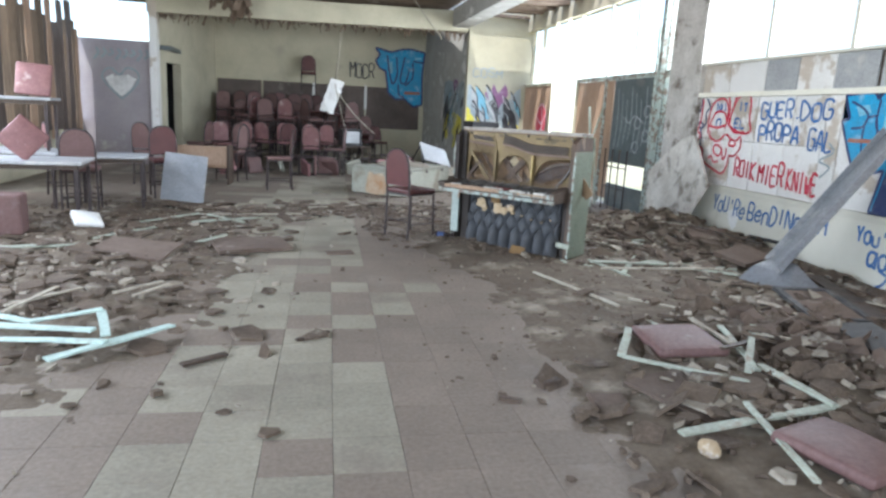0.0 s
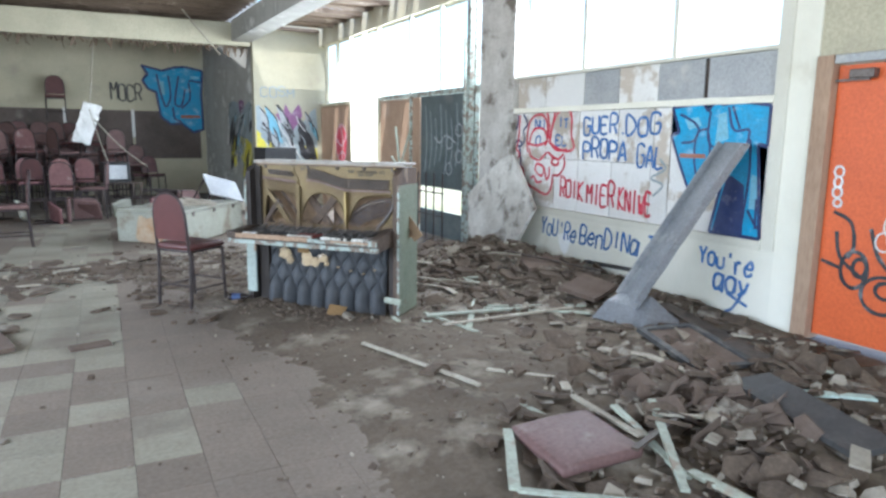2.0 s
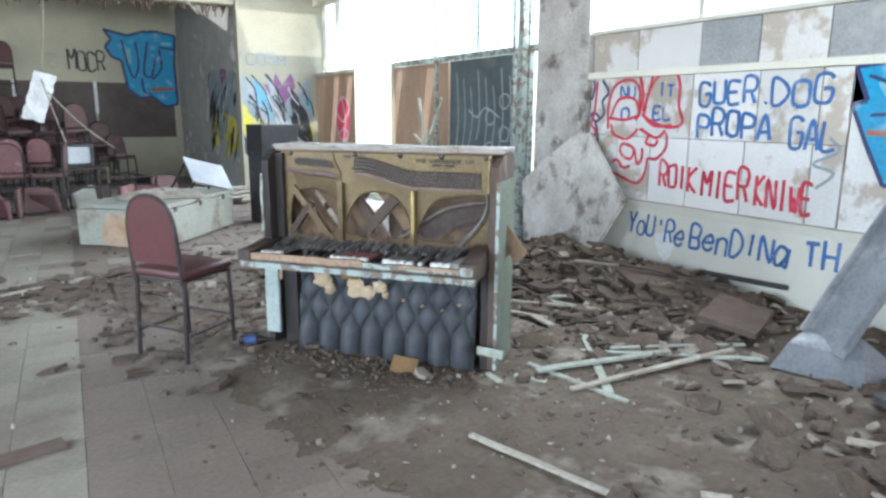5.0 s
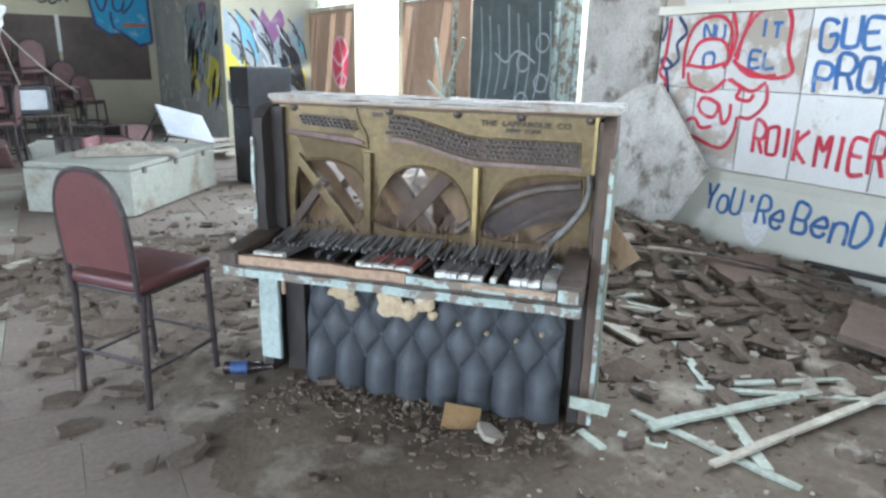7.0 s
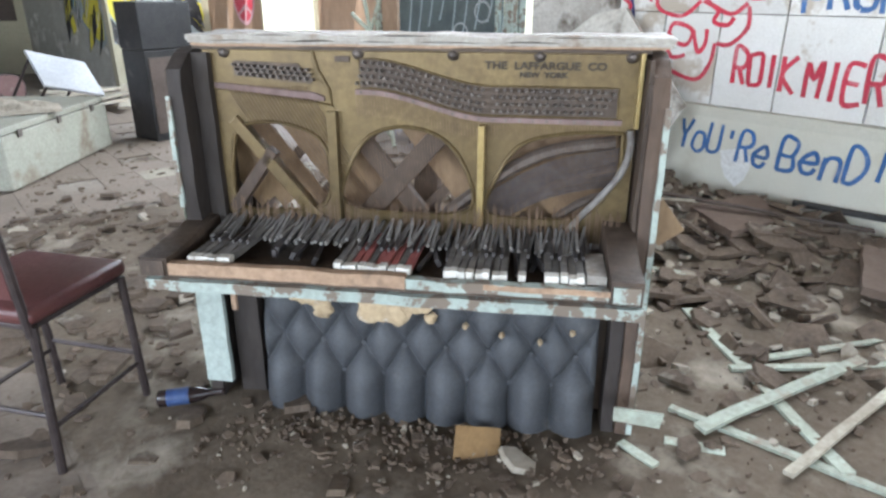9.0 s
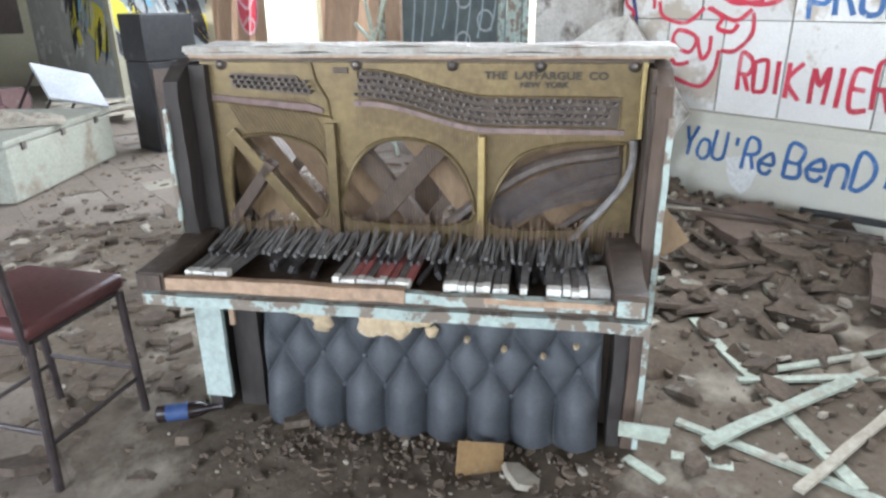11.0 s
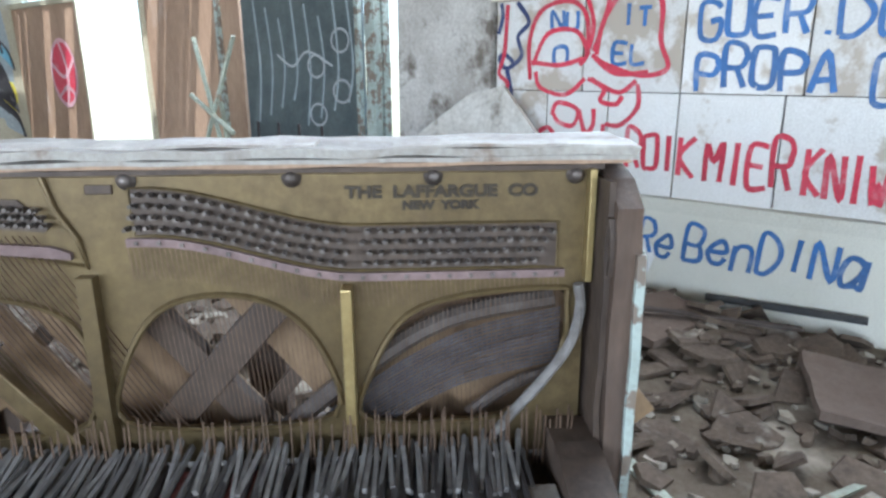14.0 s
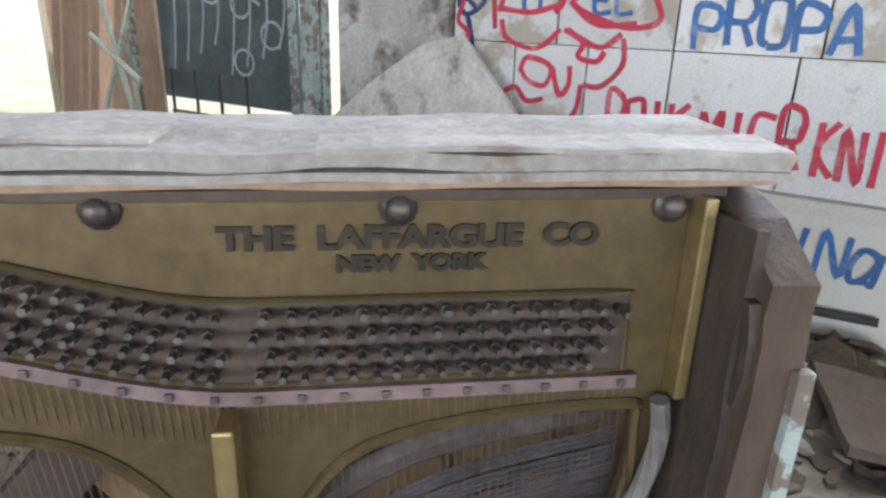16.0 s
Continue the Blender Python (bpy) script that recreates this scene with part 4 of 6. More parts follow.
def piano():
    p = thing("upright_piano", PIANO, "wrecked upright piano with peeling mint paint and bare gold iron plate", "piano")
    L0, R0 = -1.455, 0.105  # outer sides
    # sides
    for x0, x1, nm in ((L0, L0 + 0.05, "side_panel"), (R0 - 0.05, R0, "side_panel")):
        bm = worn_box(x0, x1, -0.105, 0.30, 0.02, 1.315, 0.06, 0.006, x0)
        for v in bm.verts:
            if v.co.z > 1.2 and v.co.y < -0.02:
                v.co.z -= 0.06 * (v.co.z - 1.2) / 0.115 * min(1, (-0.02 - v.co.y) / 0.06)
        # left side: interior shade is put into the wood colour
        part(nm, bm, shaded_wood if x0 < -1 else side_wood, p, "dark bare wood side")
        xo = x0 if x0 < -1 else x1
        part("side_veneer", worn_box(xo - 0.009 if x0 < -1 else xo + 0.004, xo - 0.004 if x0 < -1 else xo + 0.009, -0.10, 0.30, 0.03, 1.17, 0.08, 0.003, x0 + 4), mint_green, p, "faded green painted outer face")
        part("front_edge", worn_box(x0 - 0.008 if x0 < -1 else x1 - 0.012, x0 + 0.006 if x0 < -1 else x1 + 0.006, -0.116, -0.104, 0.80 if x0 < -1 else 0.03, 1.17, 0.05, 0.004, x0 + 1), mint, p, "chipped mint edge strip")
    part("inner_lining", worn_box(R0 - 0.064, R0 - 0.052, -0.085, 0.2, 0.7, 1.30, 0.03, 0.006, 8), old_wood, p)
    part("inner_lining", worn_box(R0 - 0.062, R0 - 0.040, -0.098, -0.086, 1.12, 1.24, 0.03, 0.010, 18), old_wood, p, "splintered dark wood")
    # left lining, coloured as dark as the shade in that corner
    part("inner_lining", worn_box(L0 + 0.054, L0 + 0.108, -0.03, 0.2, 0.7, 1.30, 0.06, 0.003, 9), shaded_wood, p)
    # lid, split along the grain
    bm = worn_box(L0 + 0.035, R0 + 0.02, -0.014, 0.23, 1.340, 1.356, 0.05, 0.008, 5)
    for v in bm.verts:
        if v.co.x > R0 - 0.04:
            v.co.x += 0.02 * noise.noise(Vector((v.co.y * 60, v.co.z * 90, 1)))
    part("lid", bm, grey_wood, p, "weathered grey lid splitting at the end")
    part("lid_edge", worn_box(L0 + 0.045, R0 + 0.008, -0.02, 0.2, 1.330, 1.3385, 0.05, 0.005, 6), grey_wood, p)
    part("lid_edge", worn_box(L0 + 0.05, R0 - 0.004, -0.012, 0.0, 1.3215, 1.3295, 0.05, 0.004, 16), bare_wood, p)
    part("splinter", worn_box(-0.35, R0 + 0.012, -0.018, 0.06, 1.3565, 1.362, 0.05, 0.006, 26), grey_wood, p)
    part("splinter", worn_box(-1.2, -0.5, 0.02, 0.12, 1.357, 1.362, 0.06, 0.005, 36), grey_wood, p)
    part("top_rail", worn_box(L0 + 0.052, R0 - 0.052, -0.01, 0.06, 1.312, 1.321, 0.1, 0.002), old_wood, p)
    # back posts, with open gaps between them, and a broken soundboard
    for k in range(5):
        x = L0 + 0.10 + k * (R0 - L0 - 0.2) / 4
        part("back_post", box(x - 0.045, x + 0.045, 0.235, 0.335, 0.04, 1.31, 0.006), old_wood, p)
    part("back_rail", box(L0 + 0.052, R0 - 0.052, 0.10, 0.32, 1.12, 1.31), old_wood, p)
    part("back_rail", box(L0 + 0.052, R0 - 0.052, 0.10, 0.33, 0.03, 0.62), old_wood, p)
    for k in range(17):
        x = L0 + 0.10 + k * 0.086
        if k in (3, 7, 8):
            continue
        m = Matrix.Translation((x, 0.115, 0.93)) @ Matrix.Rotation(radians(-38), 4, "Y")
        L = 0.30 if k > 1 else 0.2
        part("soundboard_plank", box(-0.052, 0.050, -0.006, 0.006, -L, L, 0.002, m=m), board_wood, p)
    for k in range(6):
        m = Matrix.Translation((L0 + 0.28 + k * 0.21, 0.135, 0.88)) @ Matrix.Rotation(radians(40), 4, "Y")
        part("rib", box(-0.018, 0.018, -0.012, 0.012, -0.30, 0.30, m=m), old_wood, p)
    # iron plate with its three openings
    outline = [(-1.375, 0.70), (0.03, 0.70), (0.03, 1.318), (-1.375, 1.318)]
    h1 = rounded([(-1.31, 0.79), (-1.29, 1.03), (-1.20, 1.075), (-1.09, 1.068), (-1.00, 1.03), (-0.965, 0.95), (-0.985, 0.80), (-1.15, 0.77)], 4)
    h2 = rounded([(-0.915, 0.80), (-0.895, 0.93), (-0.82, 1.04), (-0.70, 1.072), (-0.58, 1.04), (-0.50, 0.94), (-0.485, 0.80), (-0.70, 0.775)], 4)
    h3 = rounded([(-0.425, 0.79), (-0.405, 0.90), (-0.33, 1.02), (-0.20, 1.062), (-0.025, 1.072), (-0.005, 1.05), (-0.012, 0.93), (-0.10, 0.80), (-0.25, 0.775)], 4)
    plate = part("iron_plate", prism(outline, 0.0, 0.022, (h1, h2, h3)), gold, p, "tarnished gold cast-iron plate")
    # raised borders of the openings
    for h in (h1, h2, h3):
        part("opening_rim", tube([(x, -0.002, z) for x, z in h], 0.007, 6, closed=True), gold, plate)
    part("raised_edge", tube([(-1.36, -0.002, 1.313), (-0.97, -0.002, 1.313), (0.02, -0.002, 1.313)], 0.005, 6), gold, plate)
    part("raised_edge", tube([(-1.0, -0.004, 1.31), (-0.985, -0.004, 1.25), (-0.95, -0.004, 1.19), (-0.94, -0.004, 1.135), (-1.02, -0.004, 1.15), (-1.36, -0.004, 1.19)], 0.006, 6), gold, plate)
    part("edge_bar", box(0.022, 0.036, -0.03, 0.0, 1.09, 1.315, 0.003), bright_gold, plate, "bright worn edge bar")
    # curved bar at the right and the upright struts
    part("strut", box(-0.458, -0.436, -0.045, -0.001, 0.72, 1.09, 0.004), bright_gold, plate)
    part("strut", worn_box(-0.955, -0.925, -0.03, -0.001, 0.72, 1.12, 0.1, 0.003), gold, plate)
    cv = rounded([(0.012, 1.085), (0.018, 1.03), (0.0, 0.955), (-0.05, 0.88), (-0.125, 0.79), (-0.16, 0.74)], 4, closed=False)
    part("curved_brace", tube([(x, -0.02, z) for x, z in cv], 0.011, 8), key_wood, plate, "dusty worn brace")
    # diagonal timbers in the left opening
    for (xa, za), (xb, zb), mt in (((-1.29, 1.085), (-1.0, 0.73), gold), ((-1.32, 0.77), (-1.16, 0.98), side_wood)):
        a = math.atan2(xb - xa, zb - za)
        L = math.dist((xa, za), (xb, zb))
        m = Matrix.Translation(((xa + xb) / 2, 0.0, (za + zb) / 2)) @ Matrix.Rotation(a, 4, "Y")
        part("diagonal_brace", box(-0.02, 0.02, -0.02, 0.03, -L / 2, L / 2, 0.004, m=m), mt, plate)
    # long bridges seen in the right and middle openings
    for k, (pts, r, mt) in enumerate((([(-0.62, 0.72), (-0.45, 0.86), (-0.25, 0.985), (-0.02, 1.03)], 0.022, steel), ([(-0.36, 0.76), (-0.2, 0.88), (-0.01, 0.945)], 0.018, board_wood), ([(-0.2, 0.76), (-0.1, 0.83), (0.0, 0.86)], 0.014, steel))):
        part("bridge", tube([(x, 0.06, z) for x, z in rounded(pts, 5, closed=False)], r, 8), mt, p)
    part("fallen_beam", box(-0.035, 0.035, -0.02, 0.02, -0.28, 0.28, 0.004, m=Matrix.Translation((-0.70, 0.07, 0.92)) @ Matrix.Rotation(radians(42), 4, "Y")), old_wood, p)
    part("fallen_beam", box(-0.03, 0.03, -0.02, 0.02, -0.24, 0.24, 0.004, m=Matrix.Translation((-0.78, 0.08, 0.90)) @ Matrix.Rotation(radians(-38), 4, "Y")), old_wood, p)

    # wound bass strings sweeping across the right-hand opening
    bm = bmesh.new()
    for k in range(15):
        q = k * 0.0085
        tube([(x, 0.032 + 0.001 * (k % 3), z - q) for x, z in rounded([(-0.55, 0.75), (-0.40, 0.865), (-0.22, 0.965), (-0.01, 1.015)], 4, closed=False)], 0.0026, 5, bm=bm)
    tagged(part("bass_strings", bm, wound, p, "dull blue-grey wound bass strings"), kind="stuff")
    # pin fields
    def top(x):
        t = min(max((-0.42 - x) / 0.40, 0), 1)
        return 1.203 + 0.078 * t * t * (3 - 2 * t)

    xs_ = np.linspace(-0.845, -0.03, 22)
    field = [(x, top(x) + 0.006) for x in xs_] + [(x, top(x) - 0.086) for x in xs_[::-1]]
    pins = part("pin_block", prism(field, -0.004, 0.0), old_wood, plate, "dark pin block field")
    part("field_edge", tube([(x, -0.004, z) for x, z in field], 0.0035, 6, closed=True), gold, plate)
    lf = [(-1.27, 1.275), (-1.05, 1.268), (-1.0, 1.215), (-1.01, 1.205), (-1.27, 1.228)]
    part("pin_block", prism(lf, -0.004, 0.0), old_wood, plate)
    strip = [(x, top(x) - 0.090) for x in np.linspace(-0.86, -0.015, 22)] + [(x, top(x) - 0.106) for x in np.linspace(-0.015, -0.86, 22)]
    part("felt_strip", prism(strip, -0.012, -0.001), felt, plate, "faded pink pressure strip with screws")
    for k in range(20):
        x = -0.84 + k * 0.0425
        part("strip_screw", box(-0.004, 0.004, -0.004, 0.0, -0.004, 0.004, 0.001, m=Matrix.Translation((x, -0.0125, top(x) - 0.098))), steel, plate)
    part("felt_strip", prism([(-1.34, 1.205), (-1.0, 1.178), (-0.965, 1.165), (-0.965, 1.152), (-1.34, 1.188)], -0.012, -0.001), felt, plate)
    pin_bm = tube([(0, 0.004, 0), (0.0, -0.02, 0.003), (0.001, -0.034, 0.004)], 0.0042, 6)
    tube([(0, -0.010, 0.001), (0, -0.019, 0.002)], 0.0062, 6, bm=pin_bm)
    src = part("tuning_pin", pin_bm, pin_steel, plate)
    src.location = (-0.045, 0, top(-0.045) - 0.012)
    me = src.data
    rnd = random.Random(2)
    for r in range(4):
        for k in range(36):
            if r == 0 and k == 0:
                continue
            x = -0.048 - k * 0.0222 - r * 0.0095 + rnd.uniform(-0.0015, 0.0015)
            if abs(x + 0.43) < 0.008:
                continue
            o = new("tuning_pin", me)
            o.parent, o.location = plate, (x, 0, top(x) - 0.006 - r * 0.0215)
            o.rotation_euler = (rnd.uniform(-0.06, 0.06), rnd.uniform(-0.6, 0.6), rnd.uniform(-0.06, 0.06))
    for r in range(3):
        for k in range(12):
            o = new("tuning_pin", me)
            o.parent, o.location = plate, (-1.262 + k * 0.0225 + r * 0.008, 0, 1.262 - r * 0.015 - k * 0.0012)
    # bolts
    for x in (-1.30, -0.848, -0.543, -0.275, 0.0):
        b = part("plate_bolt", lathe([(0.019, 0), (0.019, 0.004), (0.0135, 0.005), (0.0135, 0.010), (0.009, 0.017), (0.001, 0.0185)], 10), steel, plate, smooth=True)
        b.location, b.rotation_euler = (x, 0, 1.302), (radians(90), 0, 0)
    part("maker_badge", box(-0.025, 0.025, -0.004, 0, -0.009, 0.009, 0.003, m=Matrix.Translation((-0.90, -0.001, 1.285))), old_wood, plate)
    # cast lettering
    for words, x, z, size, w in (("THE  LAFFARGUE  CO", -0.258, 1.262, 0.026, 0.372), ("NEW  YORK", -0.262, 1.2385, 0.018, 0.150)):
        cu = bpy.data.curves.new("lettering", "FONT")
        cu.body, cu.size, cu.extrude, cu.offset, cu.align_x = words, size, 0.0022, 0.0011, "CENTER"
        o2 = bpy.data.objects.new("lettering", cu)
        lm = bpy.data.meshes.new_from_object(o2)
        bpy.data.objects.remove(o2)
        lw = max(v.co.x for v in lm.vertices) - min(v.co.x for v in lm.vertices)
        lm.materials.clear()
        lm.materials.append(letter_mat)
        o = new("lettering", lm)
        o.parent = plate
        o["label"] = "raised dark cast letters"
        o.matrix_local = Matrix.Translation((x, -0.0025, z)) @ Matrix.Rotation(radians(90), 4, "X") @ Matrix.Diagonal((w / lw, 1.22, 1, 1))
    # strings over the plate
    bm = bmesh.new()
    for k in range(86):
        x = -0.86 + k * 0.0098
        z1 = top(x) - 0.107
        tube([(x, -0.006, z1), (x + 0.02, 0.035, 0.74)], 0.0009, 3, bm=bm)
    for k in range(22):
        x = -1.30 + k * 0.013
        tube([(x, -0.012, 1.20), (x + 0.27, -0.022 + 0.03, 0.72)], 0.0016, 3, bm=bm)
    tagged(part("strings", bm, copper, p, "rusty strings, many missing"), kind="stuff")
    # damper wires sticking up behind the keys
    bm = bmesh.new()
    rnd = random.Random(4)
    for k in range(120):
        x = -1.33 + k * 0.0112 + rnd.uniform(-0.002, 0.002)
        if rnd.random() < 0.16:
            continue
        tube([(x, -0.055, 0.70), (x + rnd.uniform(-0.006, 0.006), -0.05, rnd.uniform(0.80, 0.838))], 0.0022, 4, bm=bm)
    tagged(part("damper_wires", bm, copper, p, "row of bent damper wires"), kind="stuff")

    # keybed, key slip, cheeks
    kb = part("keybed", worn_box(L0 + 0.02, R0 - 0.06, -0.385, 0.02, 0.632, 0.672, 0.08, 0.004, 4), old_wood, p)
    part("moulding", worn_box(L0 + 0.015, R0 - 0.055, -0.412, -0.387, 0.628, 0.662, 0.05, 0.005, 14), mint, kb, "peeling mint moulding")
    part("key_slip", worn_box(L0 + 0.05, -0.63, -0.398, -0.368, 0.676, 0.716, 0.06, 0.004, 6), bare_wood, kb, "bare wood key slip")
    part("key_slip", worn_box(-0.628, -0.045, -0.398, -0.368, 0.676, 0.708, 0.06, 0.005, 7), mint, kb, "mint painted key slip, chipped")
    part("key_slip", worn_box(-0.40, -0.045, -0.401, -0.399, 0.69, 0.708, 0.05, 0.003, 9), bare_wood, kb)
    for x0, x1 in ((L0 - 0.005, L0 + 0.085), (-0.045, 0.045)):
        bm = worn_box(x0, x1, -0.40, 0.0, 0.673, 0.75 if x0 < -1 else 0.78, 0.05, 0.004, x0)
        for v in bm.verts:
            if v.co.z > 0.72:
                v.co.z -= (0.02 if x0 < -1 else 0.04) * max(0, min(1, (-0.12 - v.co.y) / 0.2))
        part("key_cheek", bm, old_wood, p)
        part("cheek_cap", worn_box(x0 + 0.008, x1 - 0.008, -0.408, -0.40, 0.676, 0.725, 0.03, 0.003, x0), mint if x0 > -1 else old_wood, p)
    part("end_block", box(-0.108, -0.05, -0.34, -0.16, 0.676, 0.728, 0.004), grey_wood, kb, "pale grey end block")
    # keys
    groups = ((-1.327, 6), (-0.858, 10), (-0.527, 8), (-0.304, 1), (-0.231, 5))
    have = {}
    for a, n in groups:
        for k in range(n):
            have[round((a + k * 0.0238 + 1.327) / 0.0238)] = a + k * 0.0238
    body = {}
    for nm, w, mt in (("key", 0.0105, key_wood), ("red", 0.0105, key_red)):
        o = part("key_body", box(-w, w, -0.13, 0.14, -0.011, 0.009, 0.002), mt)
        body[nm] = o.data
        bpy.data.objects.remove(o)
    o = part("ivory", box(-0.0108, 0.0108, -0.137, -0.105, -0.012, 0.0115, 0.0015), ivory)
    iv = o.data
    bpy.data.objects.remove(o)
    o = part("sharp", box(-0.005, 0.005, -0.06, 0.10, 0.009, 0.022, 0.002), key_black)
    sh = o.data
    bpy.data.objects.remove(o)
    o = part("broken_key", worn_box(-0.007, 0.007, -0.07, 0.15, -0.02, 0.006, 0.04, 0.004), key_black)
    bk = o.data
    bpy.data.objects.remove(o)
    rnd = random.Random(11)
    for i in range(52):
        x = -1.315 + i * 0.0238
        if i in have:
            red = -0.82 < have[i] < -0.635
            k = new("key", body["red" if red and i % 4 else "key"])
            k.parent = p
            k.matrix_local = Matrix.Translation((have[i] + 0.0119, -0.215, 0.712 + rnd.uniform(-0.003, 0.003))) @ Euler((rnd.uniform(-0.02, 0.03), rnd.uniform(-0.05, 0.05), rnd.uniform(-0.025, 0.025))).to_matrix().to_4x4()
            f = new("ivory", iv)
            f.parent = k
            if i % 7 not in (2, 6):
                s = new("sharp", sh)
                s.parent = k
                s.location = (0.0119, 0.05, 0.002)
        else:
            if rnd.random() < 0.25:
                continue
            k = new("broken_key", bk)
            k.parent = p
            k.matrix_local = Matrix.Translation((x + rnd.uniform(-0.006, 0.006), -0.18 + rnd.uniform(-0.03, 0.03), 0.702 + rnd.uniform(-0.01, 0.012))) @ Euler((rnd.uniform(-0.08, 0.12), rnd.uniform(-0.5, 0.5), rnd.uniform(-0.25, 0.25))).to_matrix().to_4x4()
    # second row: dusty whippens behind the keys
    o = part("whippen", worn_box(-0.0045, 0.0045, -0.085, 0.07, -0.006, 0.006, 0.03, 0.0025), key_wood)
    wm = o.data
    bpy.data.objects.remove(o)
    for i in range(88):
        if rnd.random() < 0.12:
            continue
        k = new("whippen", wm)
        k.parent = p
        k.matrix_local = Matrix.Translation((-1.335 + i * 0.0142, -0.095 + rnd.uniform(-0.015, 0.015), 0.738 + rnd.uniform(-0.006, 0.010))) @ Euler((rnd.uniform(0.08, 0.3), rnd.uniform(-0.4, 0.4), rnd.uniform(-0.14, 0.06))).to_matrix().to_4x4()
    # lower part: left leg, bottom board
    part("leg", worn_box(L0 + 0.002, L0 + 0.10, -0.128, -0.106, 0.12, 0.627, 0.08, 0.004, 3), mint_board, p, "chipped mint leg board")
    part("leg", worn_box(L0 + 0.103, L0 + 0.20, -0.06, 0.0, 0.03, 0.625, 0.1, 0.004, 3), shaded_wood, p)
    part("leg", worn_box(R0 - 0.10, R0 - 0.055, -0.09, 0.0, 0.02, 0.625, 0.1, 0.006, 5), shaded_wood, p)
    part("bottom_board", box(L0 + 0.052, R0 - 0.052, 0.04, 0.06, 0.02, 0.63), old_wood, p)
    part("splinter", worn_box(-1.185, -1.170, -0.38, -0.368, 0.56, 0.63, 0.02, 0.003, 3), bare_wood, p)
    return p


PIANO_OB = piano()


def tufted_cushion():
    t = thing("tufted_backrest", PIANO @ Matrix.Translation((0, -0.11, 0.02)), "torn blue-grey buttoned vinyl backrest leaning under the keyboard", "cushion")
    nx, nz, x0, x1, H = 260, 110, -1.225, -0.025, 0.60
    ch = 8

    def h(x, z):
        a = (x - x0) / (x1 - x0) * ch
        zz = z - 0.175 - 0.01 * math.sin(a * 2.1)
        w = max(0.0, zz) / 0.115
        w = math.floor(w) + (w - math.floor(w)) ** 1.2
        swell = (abs(math.sin(math.pi * (a + w * 0.5))) * abs(math.sin(math.pi * (a - w * 0.5)))) ** 0.36
        deep = 0.085 - 0.028 * min(1, max(0.0, zz + 0.03) / 0.12)
        return deep * swell * (1 - 0.25 * max(0, -zz - 0.10) / 0.1)

    bm = bmesh.new()
    grid = []
    for j in range(nz + 1):
        z = H * j / nz
        row = []
        for i in range(nx + 1):
            x = x0 + (x1 - x0) * i / nx
            e = min(1, min(i, nx - i) / 5, min(j + 1.2, nz - j + 1) / 5) ** 0.5
            sag = 0.005 * noise.noise(Vector((x * 5, z * 5, 2)))
            row.append(bm.verts.new((x + 0.012 * noise.noise(Vector((z * 4, 0, 1))), 0.085 * z / H - h(x, z) * e + sag, z)))
        grid.append(row)
    for j in range(nz):
        for i in range(nx):
            bm.faces.new((grid[j][i], grid[j][i + 1], grid[j + 1][i + 1], grid[j + 1][i]))
    part("tufted_cover", bm, vinyl, t, smooth=True)
    b = part("backing_board", box(x0 + 0.01, x1 - 0.01, 0.004, 0.03, 0.0, H - 0.01, m=Matrix.Rotation(radians(-8), 4, "X")), old_wood, t)
    for a in range(1, 8):
        for zz in (0.29, 0.175):
            x = x0 + (x1 - x0) * (a + (0.5 if zz == 0.29 else 0)) / ch
            if x > x1 - 0.04:
                continue
            bt = part("button", lathe([(0.011, 0), (0.010, 0.006), (0.004, 0.009)], 8), vinyl, t)
            bt.location, bt.rotation_euler = (x, 0.05 * zz / H, zz), (radians(90), 0, 0)
    rnd = random.Random(3)
    for x, z, r in ((-1.04, 0.49, 0.058), (-0.985, 0.43, 0.036), (-0.80, 0.45, 0.062), (-0.72, 0.43, 0.05), (-0.64, 0.47, 0.045), (-0.48, 0.40, 0.010), (-0.355, 0.375, 0.009), (-0.225, 0.36, 0.008), (-0.12, 0.40, 0.009), (-0.6, 0.42, 0.02)):
        bm = bmesh.new()
        bmesh.ops.create_icosphere(bm, subdivisions=3, radius=1)
        for v in bm.verts:
            n = 1 + 0.55 * noise.noise(v.co * 1.7 + Vector((x * 30, 0, z * 30)))
            v.co = Vector((v.co.x * r * n, v.co.y * 0.022, v.co.z * r * 0.9 * n))
        o = part("torn_foam", bm, foam, t, "tan foam bursting through a tear")
        o.location = (x, 0.075 * z / H - 0.06, z)
    o = part("card_scrap", worn_box(-0.06, 0.06, -0.004, 0.004, -0.05, 0.05, 0.03, 0.004), cardboard, t, "orange-brown card under torn vinyl")
    o.location = (-0.84, -0.01, 0.555)


tufted_cushion()

# ---- chairs ----


